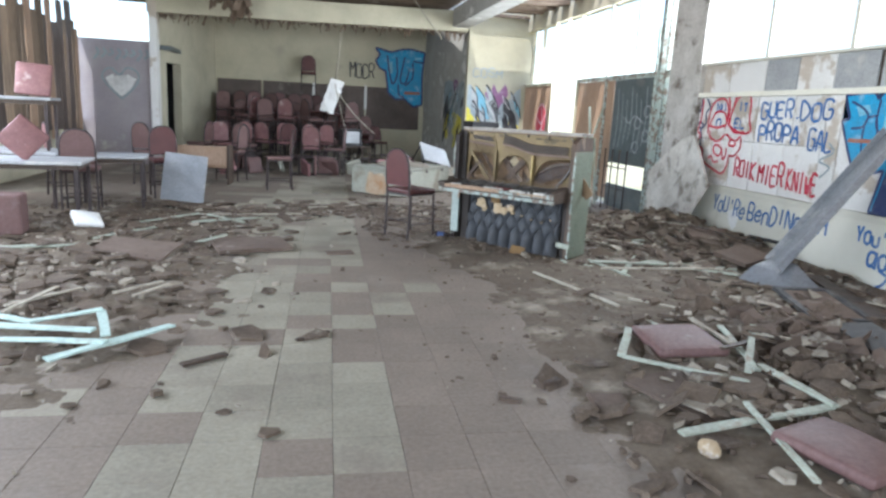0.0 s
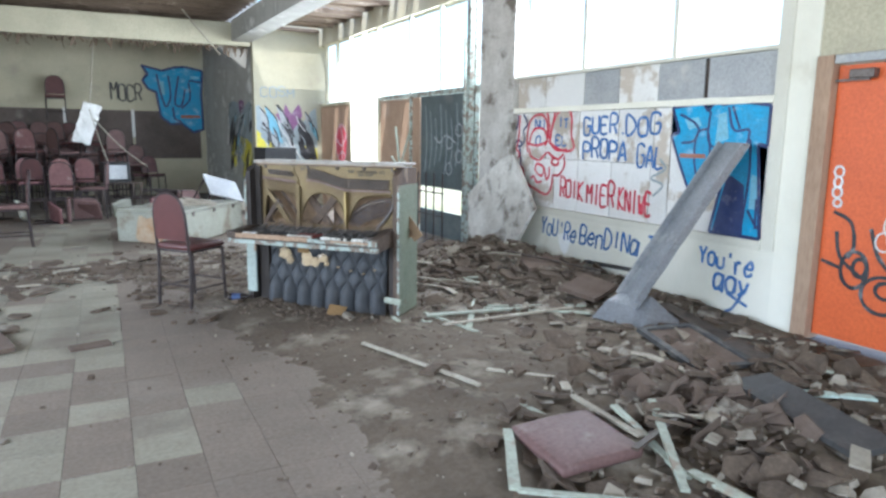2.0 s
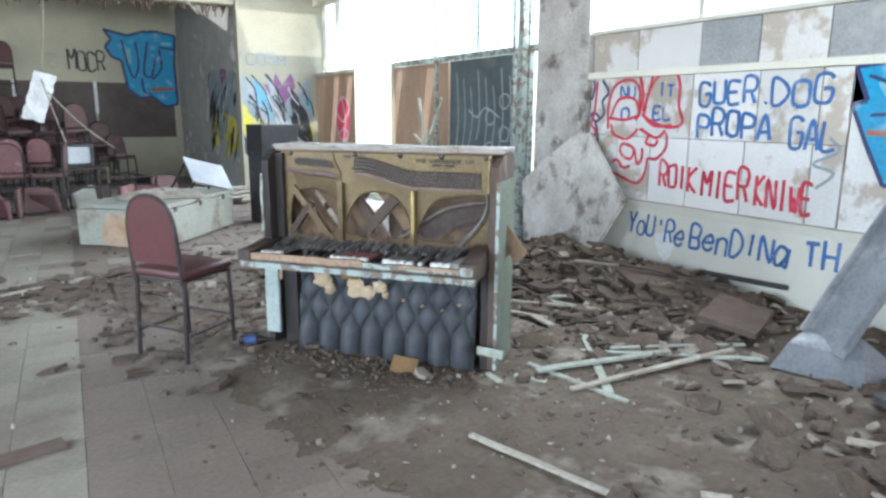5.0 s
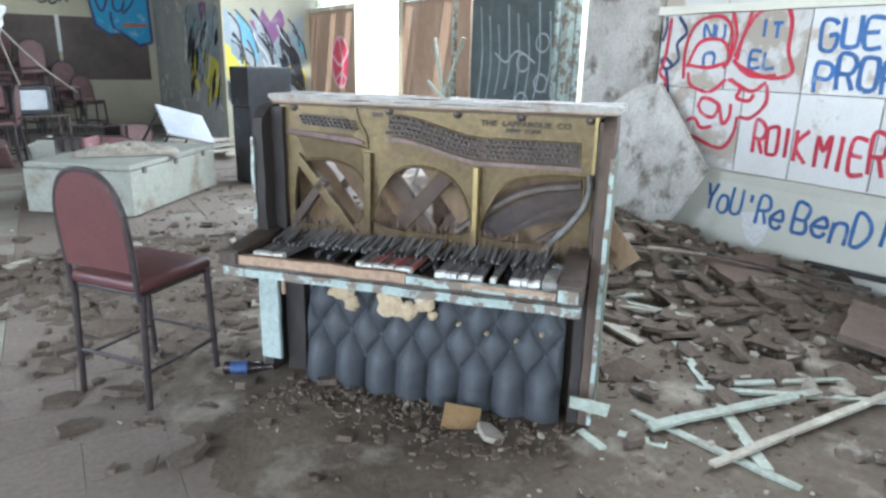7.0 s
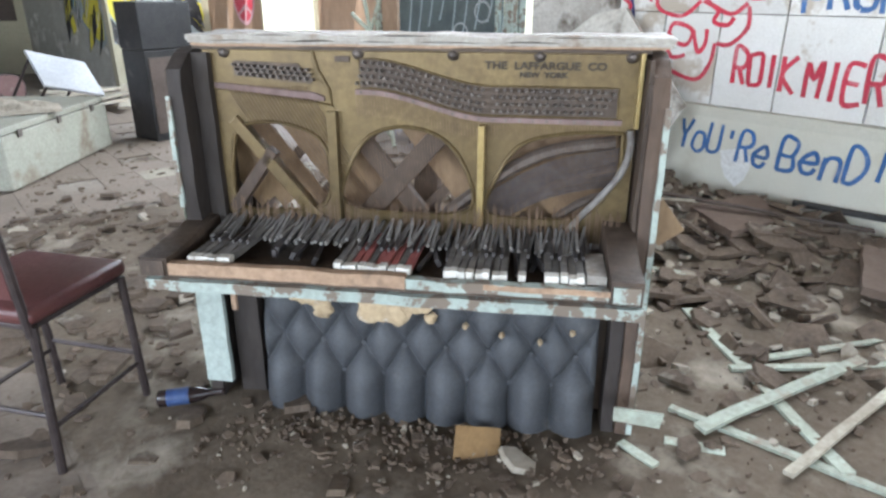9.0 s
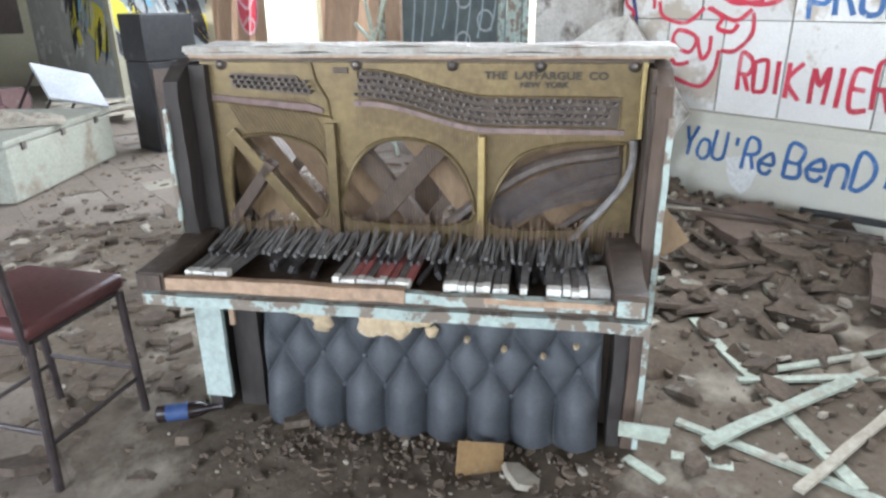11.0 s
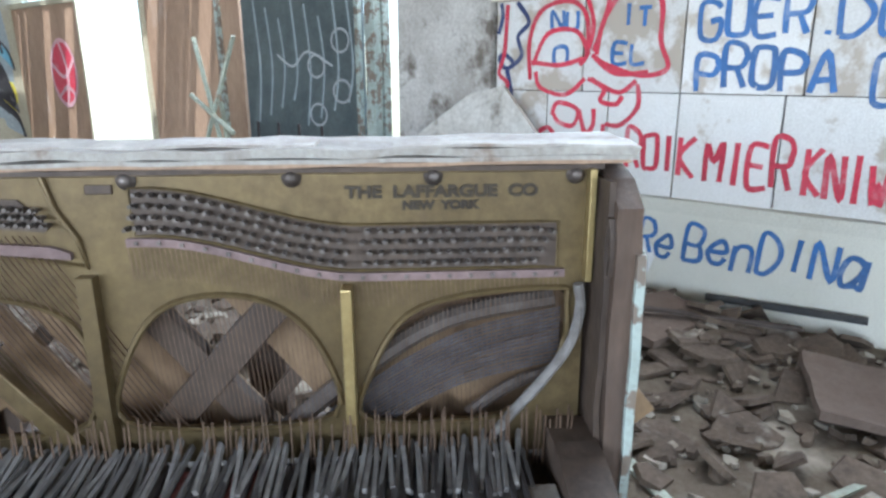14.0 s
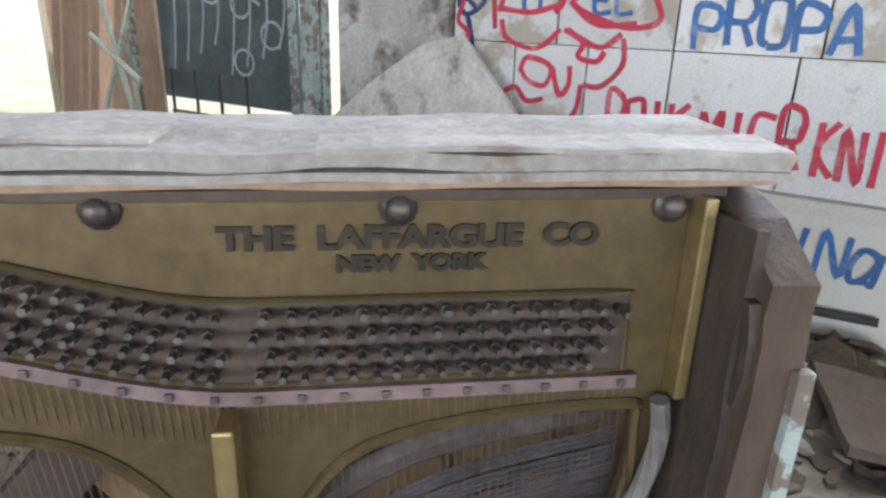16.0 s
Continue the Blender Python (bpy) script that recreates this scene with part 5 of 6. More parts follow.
def dining_chair(m, seat_mat, label, group="dining chairs of the hall", back_mat=None):
    """Back towards minus x; seat front towards plus x. Seat top 0.60 high."""
    c = thing("dining_chair", m, label, "chair", group)
    w, d = 0.20, 0.20
    for y in (-w, w):
        part("leg", tube([(-d - 0.02, y, 0), (-d + 0.005, y, 0.53)], 0.0155, 8), frame_metal, c)
        part("leg", tube([(d + 0.015, y, 0), (d - 0.005, y, 0.53)], 0.0155, 8), frame_metal, c)
        part("stretcher", tube([(-d - 0.012, y, 0.17), (d + 0.01, y, 0.17)], 0.009, 6), frame_metal, c)
    part("stretcher", tube([(d + 0.008, -w, 0.21), (d + 0.008, w, 0.21)], 0.009, 6), frame_metal, c)
    part("stretcher", tube([(-d - 0.008, -w, 0.21), (-d - 0.008, w, 0.21)], 0.009, 6), frame_metal, c)
    part("seat_frame", box(-d, d, -w, w, 0.515, 0.535, 0.006), frame_metal, c)
    bm = box(-d - 0.015, d + 0.02, -w - 0.015, w + 0.015, 0.537, 0.592, 0.022)
    for v in bm.verts:
        if v.co.z > 0.57:
            v.co.z += 0.012 * (1 - (v.co.x / 0.22) ** 2) * (1 - (v.co.y / 0.22) ** 2)
    part("seat", bm, seat_mat, c, smooth=True)
    arch = [(-0.195, 0.55), (-0.197, 0.75), (-0.19, 0.93), (-0.15, 1.04), (-0.08, 1.095), (0, 1.108), (0.08, 1.095), (0.15, 1.04), (0.19, 0.93), (0.197, 0.75), (0.195, 0.55)]
    lean = [(-d - 0.005 - (z - 0.55) * 0.08, y, z - 0.05) for y, z in rounded(arch, 3, closed=False)]
    part("back_frame", tube(lean, 0.014, 8), frame_metal, c)
    inner = [(y * 0.94, 0.63 + (z - 0.55) * 0.75) for y, z in rounded(arch, 3, closed=False)]
    bm = prism(inner, -0.016, 0.016)
    bmesh.ops.transform(bm, matrix=Matrix.Translation((-d - 0.005 + 0.066, 0, 0)) @ Matrix.Shear("XY", 4, (0, 0)) @ Matrix.Rotation(radians(90), 4, "Z"), verts=bm.verts[:])
    for v in bm.verts:
        v.co.x -= v.co.z * 0.08 + 0.02
    part("backrest", bm, back_mat or seat_mat, c)
    return c


MAIN = Matrix.Translation((1.30, 7.88, 0.0)) @ Matrix.Rotation(math.atan2(0.24, 0.34), 4, "Z")
CHAIR = dining_chair(MAIN, maroon, "maroon vinyl dining chair with dark tube frame beside the piano")
DUSTY = dining_chair(pose(-0.42, 12.25, 0, 0, 0, 185), mauve, "dusty mauve dining chair standing on the tiles")
PINK = dining_chair(pose(-0.45, 17.5, 0.0, 0, 0, -80), pink_vinyl, "dusty pink dining chair in the heap on the stage", "heap of chairs on the stage")


def heap():
    rnd = random.Random(14)
    # rows of stacked chairs against the back
    for i in range(13):
        x = -2.15 + i * 0.36
        n = 4 if i < 9 else 2
        if i in (10, 12):
            n = 1
        for k in range(n):
            src = DUSTY if rnd.random() < 0.7 else CHAIR
            o = copy_thing(src, pose(x + rnd.uniform(-0.03, 0.03), 19.6 + rnd.uniform(-0.2, 0.2), 0.0 + k * 0.26, rnd.uniform(-5, 5), rnd.uniform(-5, 5), -90 + rnd.uniform(-25, 25)))
            tagged(o, "dusty dining chair in a stack on the stage", group="heap of chairs on the stage")
    o = copy_thing(CHAIR, pose(0.12, 19.9, 1.88, 0, 0, -90))
    tagged(o, "maroon dining chair on top of a stack", group="heap of chairs on the stage")
    # upright pinks in the middle
    for k in range(7):
        x = -2.0 + k * 0.53
        o = copy_thing(PINK if k % 3 else CHAIR, pose(x + rnd.uniform(-0.05, 0.05), 17.6 + rnd.uniform(-0.2, 0.2), 0.0, 0, 0, 95 + rnd.uniform(-25, 25)))
        tagged(o, "dusty pink dining chair in the heap on the stage", group="heap of chairs on the stage")
        if k not in (0, 5):
            o = copy_thing(PINK if k % 2 else DUSTY, pose(x + rnd.uniform(-0.1, 0.1), 18.1, 0.63, rnd.uniform(-8, 8), rnd.uniform(-8, 8), 90 + rnd.uniform(-60, 60)))
            tagged(o, "dusty pink dining chair piled on others", group="heap of chairs on the stage")
    # tipped ones in front
    for k in range(9):
        x = -2.3 + k * 0.5
        tilt = rnd.choice((0, 0, 90, -90))
        z = 0.0 if tilt == 0 else 0.22
        o = copy_thing(rnd.choice((DUSTY, DUSTY, PINK)), pose(x, 15.3 + rnd.uniform(-0.5, 0.9), z, tilt, 0, rnd.uniform(0, 360)))
        tagged(o, "dusty dining chair lying in the heap" if tilt else "dusty dining chair standing before the heap", group="heap of chairs on the stage")


heap()

# ---- things lying about ----


def boxy(name, m, size, material, label, category, bevel=0.015):
    w, d, h = size
    ob = part(name, box(-w / 2, w / 2, -d / 2, d / 2, 0, h, bevel), material)
    ob.matrix_world = m
    return tagged(ob, label, category)


# fallen white cabinet on the floor before the stage
cab = thing("fallen_cabinet", Matrix.Translation((0.88, 12.1, 0.0)) @ Matrix.Rotation(radians(-39.5), 4, "Z"), "dirty white enamel cabinet lying on its back", "cabinet")
part("body", box(0, 1.10, 0, 1.72, 0.012, 0.44, 0.015), white_metal, cab)
part("door", box(0.01, 1.09, 0.01, 1.71, 0.445, 0.50, 0.012), white_metal, cab)
part("rust_patch", prism(rounded([(0.34, 0.03), (0.70, 0.02), (0.74, 0.2), (0.66, 0.40), (0.5, 0.36), (0.38, 0.41), (0.33, 0.2)], 3), -0.006, -0.001), rust, cab, "rusted orange patch")
for k in range(3):
    part("hinge", box(1.101, 1.112, 0.2 + k * 0.6, 0.26 + k * 0.6, 0.40, 0.46), steel, cab)
bm = bmesh.new()
bmesh.ops.create_grid(bm, x_segments=26, y_segments=18, size=0.5)
for v in bm.verts:
    e = max(0.0, 1 - (v.co.x / 0.5) ** 2) * max(0.0, 1 - (v.co.y / 0.5) ** 2)
    v.co.z = 0.008 + 0.13 * e ** 0.6 * (0.55 + noise.fractal(v.co * 6, 0.8, 2.1, 4) * 0.5)
    v.co.z = max(v.co.z, 0.006)
    v.co.y *= 0.55
sheet = part("crumpled_sheet", bm, pale_chip)
sheet.matrix_world = Matrix.Translation((0.88, 12.1, 0.502)) @ Matrix.Rotation(radians(-39.5), 4, "Z") @ Matrix.Translation((0.62, 0.75, 0.0)) @ Matrix.Rotation(radians(30), 4, "Z")
tagged(sheet, "crumpled beige sheet lying on the fallen cabinet", "sheet")
spk = thing("loudspeaker", Matrix.Translation((3.46, 12.85, 0.0)) @ Matrix.Rotation(radians(12), 4, "Z"), "tall black loudspeaker cabinet with scuffed corners", "loudspeaker")
part("cabinet", box(-0.28, 0.28, -0.22, 0.22, 0.0, 0.92, 0.012), black_plastic, spk)
part("horn_box", box(-0.29, 0.29, -0.22, 0.22, 0.925, 1.38, 0.012), black_plastic, spk)
part("grille", box(-0.25, 0.25, -0.235, -0.221, 0.08, 0.85, 0.005), wainscot, spk)
tip = thing("tipped_table", Matrix.Translation((2.72, 13.75, 0.62)) @ Euler((radians(34), radians(16), radians(14))).to_matrix().to_4x4(), "white square table tipped over on its side", "table")
part("tabletop", box(-0.32, 0.32, -0.3, 0.3, 0, 0.03, 0.006), grey_panel, tip)
for x in (-0.27, 0.27):
    for y in (-0.25, 0.25):
        part("leg", tube([(x, y, 0), (x, y, -0.62)], 0.015, 8), frame_metal, tip)
tv = thing("television", pose(1.1, 16.2, 0.62, 0, 0, 12), "old television set with a pale dusty screen", "television")
part("casing", box(-0.24, 0.24, -0.2, 0.2, 0, 0.40, 0.02), black_plastic, tv)
part("screen", box(-0.18, 0.18, -0.212, -0.2, 0.07, 0.35, 0.03), grey_panel, tv)
stand = thing("low_table", pose(1.15, 16.25, 0, 0, 0, 12), "small dark table under the television", "table")
part("tabletop", box(-0.4, 0.4, -0.3, 0.3, 0.585, 0.615, 0.006), old_wood, stand)
for x in (-0.36, 0.36):
    for y in (-0.26, 0.26):
        part("leg", box(x - 0.02, x + 0.02, y - 0.02, y + 0.02, 0, 0.584), old_wood, stand)
fl = part("hanging_sheet", worn_box(-0.18, 0.16, -0.01, 0.01, -0.5, 0.35, 0.08, 0.03, 2), bright_white)
fl.matrix_world = pose(0.72, 17.0, 1.85, 10, 18, 5)
tagged(fl, "torn pale sheet caught on the chair heap", "sheet")
for k, (a, b) in enumerate((((0.72, 17.0, 2.2), (1.15, 16.3, 0.5)), ((0.8, 17.0, 1.9), (1.75, 16.6, 0.9)), ((0.9, 16.8, 3.4), (0.75, 17.0, 2.1)))):
    tagged(part("cable", tube(rounded([a, tuple((Vector(a) + Vector(b)) / 2 - Vector((0, 0, 0.08))), b], 6, closed=False), 0.012, 6), pale_stick), "pale cable hanging over the chair heap", "cable")
tagged(part("hanging_rod", tube([(2.45, 16.2, 4.2), (3.25, 16.2, 3.25)], 0.018, 6), pale_stick), "loose conduit hanging from the ceiling", "conduit")
hb = bmesh.new()
rnd = random.Random(77)
for k in range(26):
    m = Matrix.Translation((-1.55 + rnd.uniform(-0.4, 0.4), 15.9 + rnd.uniform(-0.15, 0.15), 3.95)) @ Euler((rnd.uniform(-0.4, 0.4), rnd.uniform(-0.6, 0.6), rnd.uniform(0, 3))).to_matrix().to_4x4()
    L = rnd.uniform(0.3, 0.75)
    box(-rnd.uniform(0.02, 0.12), 0.05, -0.006, 0.006, -L, 0.1, bm=hb, m=m)
tagged(part("hanging_debris", hb, joist), "torn brown ceiling lining hanging in strips", "debris", kind="stuff")

# heap of furniture by the west side


def table(m, size, h, label):
    t = thing("dining_table", m, label, "table", "stacked tables by the windows")
    w, d = size
    part("tabletop", box(-w / 2, w / 2, -d / 2, d / 2, h - 0.035, h, 0.008), grey_panel, t)
    part("apron", box(-w / 2 + 0.05, w / 2 - 0.05, -d / 2 + 0.05, d / 2 - 0.05, h - 0.09, h - 0.037), old_wood, t)
    for x in (-w / 2 + 0.07, w / 2 - 0.07):
        for y in (-d / 2 + 0.07, d / 2 - 0.07):
            part("leg", box(x - 0.02, x + 0.02, y - 0.02, y + 0.02, 0, h - 0.092, 0.004), frame_metal, t)
    return t


table(pose(-3.1, 8.35, 0.0, 0, 0, 6), (1.3, 0.8), 0.75, "grey dusty table with dark legs")
table(pose(-3.75, 9.7, 0.0, 0, 0, -4), (1.4, 0.8), 0.75, "dusty table under another table")
table(pose(-3.7, 9.7, 0.752, 0, 0, 8), (1.0, 0.7), 0.68, "dusty table stacked on another table")
table(pose(-2.55, 9.75, 0.0, 0, 0, 10), (0.9, 0.7), 0.72, "dusty small table with thin legs")


def pillow(m, material, label, s=0.38):
    bm = box(-s / 2, s / 2, -s / 2, s / 2, -0.03, 0.03, 0.022)
    bmesh.ops.subdivide_edges(bm, edges=[e for e in bm.edges if e.calc_length() > s * 0.5], cuts=4, use_grid_fill=True)
    for v in bm.verts:
        e = max(0, 1 - (2 * v.co.x / s) ** 2) * max(0, 1 - (2 * v.co.y / s) ** 2)
        v.co.z += 0.022 * e * (1 if v.co.z > 0 else 0) + 0.006 * noise.noise(v.co * 8 + Vector((s * 9, 0, 0)))
    ob = part("seat_pad", bm, material, smooth=True)
    ob.matrix_world = m
    return tagged(ob, label, "cushion")


pillow(pose(-3.05, 8.2, 0.99, 78, 42, 8), pink_vinyl, "pink seat pad standing on its corner on a table")
pillow(pose(-3.45, 9.75, 1.66, 78, 4, 4), pink_vinyl, "lilac pink seat pad propped up on a stacked table", 0.42)
boxy("cushion_block", pose(-3.1, 7.55, 0.03, 0, 0, 8), (0.5, 0.3, 0.42), mauve, "maroon upholstered block on the floor", "cushion", 0.03)
for x, y, rz, src, lb in ((-2.05, 10.75, -70, CHAIR, "maroon dining chair behind a grey board"), (-2.75, 9.1, 100, DUSTY, "dusty dining chair among the tables"), (-3.4, 10.6, 30, PINK, "pink dining chair among the tables"), (-1.35, 13.3, 160, DUSTY, "dusty dining chair before the stage"), (-2.6, 12.4, 60, DUSTY, "dusty dining chair before the stage")):
    tagged(copy_thing(src, pose(x, y, 0.02, 0, 0, rz)), lb, group="dining chairs of the hall")
gb = part("grey_board", worn_box(-0.3, 0.3, -0.012, 0.012, 0, 0.70, 0.12, 0.006), galv)
gb.matrix_world = pose(-1.74, 10.2, 0.03, -14, 6, 4)
tagged(gb, "grey laminate board leaning against a chair", "board")
bench = thing("bench_seat", pose(-1.85, 12.95, 0.0, 0, 0, -6), "beige wooden bench with a torn end", "bench")
part("seat", box(-0.55, 0.5, -0.2, 0.2, 0.30, 0.36, 0.01), bare_wood, bench)
part("front_board", box(-0.55, 0.5, -0.22, -0.2, 0.36, 0.70, 0.008), brown_panel, bench)
part("end_board", box(0.505, 0.54, -0.22, 0.2, 0.0, 0.72, 0.008), old_wood, bench)
part("end_board", box(-0.59, -0.555, -0.22, 0.2, 0.0, 0.72, 0.008), old_wood, bench)
tray = pillow(pose(-2.35, 7.9, 0.13, 20, 10, 30), bright_white, "crumpled white plastic bag on the floor", 0.3)
for k in range(7):
    pillow(pose(-1.6 + k * 0.55, 14.75 + 0.35 * (k % 3), 0.17, 62 + 5 * (k % 4), 20 * (k % 3) - 20, 40 * k), (pink_vinyl, mauve, white_metal)[k % 3], ("dusty pink seat pad thrown before the heap", "mauve seat pad thrown before the heap", "pale torn pad thrown before the heap")[k % 3], 0.36)
# boards nailed along the west windows
screen = thing("window_3", Matrix.Identity(4), "loose brown boards hung over the west windows", "window")
screen["kind"] = "structure"
rnd = random.Random(9)
y = 11.0
while y < FY - 0.3:
    w = rnd.uniform(0.16, 0.34)
    part("board", worn_box(-4.88, -4.85, y, y + w - rnd.uniform(0.01, 0.06), 0.6 + rnd.uniform(0, 0.3), 3.35 + rnd.uniform(-0.5, 0.2), 0.3, 0.015, y), rnd.choice((curtain, curtain, wainscot, brown_panel)), screen)
    y += w

# leaning slab and metal chute by the window wall
sl = part("broken_slab", prism([(-0.95, 0.74), (-0.62, 1.02), (-0.26, 1.27), (0.0, 1.33), (0.62, 0.70), (0.28, 0.06), (-0.72, 0.04)], -0.02, 0.025), slab_mat)
sl.matrix_world = Matrix.Translation((5.17, 8.44, 0.06)) @ Matrix.Rotation(radians(-90), 4, "Z") @ Matrix.Rotation(radians(-10), 4, "X")
tagged(sl, "broken stained white slab leaning on the rotten pier", "slab")
ch = thing("metal_chute", Matrix.Translation((4.42, 5.50, 0.03)), "dull galvanised metal chute leaning against the wall", "chute")
top_ = Vector((5.40, 5.14, 1.56)) - Vector((4.42, 5.50, 0.03))
foot_ = Vector((0.12, -0.04, 0.12))
zdir = (top_ - foot_).normalized()
side = Vector((0.28, 0.96, 0)).cross(zdir).cross(zdir) * -1
side.normalize()
rot = Matrix((side, zdir.cross(side) * -1, zdir)).transposed().to_4x4()
Lc = (top_ - foot_).length
bm = worn_box(-0.165, 0.165, -0.02, 0.0, 0, Lc, 0.15, 0.006)
box(-0.17, -0.155, -0.075, -0.02, 0.05, Lc - 0.03, bm=bm)
box(0.155, 0.17, -0.075, -0.02, 0.05, Lc - 0.03, bm=bm)
o = part("channel", bm, galv, ch)
o.matrix_local = Matrix.Translation(foot_) @ rot
bm = bmesh.new()
lo = [bm.verts.new(c) for c in ((-0.12, 0.14, 0), (0.02, -0.36, 0), (0.36, -0.44, 0.02), (0.30, 0.16, 0.02))]
hi = [bm.verts.new(c) for c in ((0.02, 0.12, 0.14), (0.10, -0.16, 0.14), (0.24, -0.2, 0.22), (0.2, 0.1, 0.22))]
for k in range(4):
    bm.faces.new((lo[k], lo[(k + 1) % 4], hi[(k + 1) % 4], hi[k]))
bm.faces.new(lo[::-1])
bm.faces.new(hi)
part("flared_foot", bm, galv, ch)
easel = thing("folded_stand", Matrix.Translation((5.1, 11.3, 0.0)), "pale mint folding stand with crossed legs", "stand")
for a, b in (((-0.1, -0.5, 0), (0.1, 0.35, 1.75)), ((-0.1, 0.5, 0), (0.1, -0.25, 1.75)), ((0.2, 0.0, 0), (0.12, 0.05, 1.2)), ((-0.05, -0.35, 0.95), (0.05, 0.4, 1.25))):
    part("leg", tube([a, b], 0.022, 6), mint_stick, easel)
rack = thing("metal_rack", Matrix.Translation((5.2, 10.4, 0.0)), "low dark metal rack by the dark glass", "rack")
for yy in (-0.4, -0.13, 0.13, 0.4):
    part("upright", tube([(0, yy, 0), (0, yy, 1.05)], 0.012, 6), frame_metal, rack)
for zz in (0.4, 0.75):
    part("rail", tube([(0, -0.42, zz), (0, 0.42, zz)], 0.012, 6), frame_metal, rack)

# bottle
bt = thing("beer_bottle", Matrix.Translation((1.60, 7.73, 0.05)) @ Matrix.Rotation(radians(-30), 4, "Z") @ Matrix.Rotation(radians(88), 4, "Y"), "dark brown bottle with a blue label lying on its side", "bottle")
part("glass", lathe([(0.026, 0), (0.032, 0.006), (0.032, 0.13), (0.026, 0.16), (0.0135, 0.185), (0.0125, 0.23), (0.0145, 0.232), (0.0145, 0.245)], 18), glass_bottle, bt, smooth=True)
part("paper_label", lathe([(0.0326, 0.035), (0.0328, 0.036), (0.0328, 0.115), (0.0326, 0.116)], 18), blue_label, bt, "blue paper label", smooth=True)

tagged(part("pipe", tube([(5.44, 7.05, 0.20), (5.45, 6.25, 0.235)], 0.022, 8), board_dark), "dark pipe lying on the rubble along the wall", "pipe")

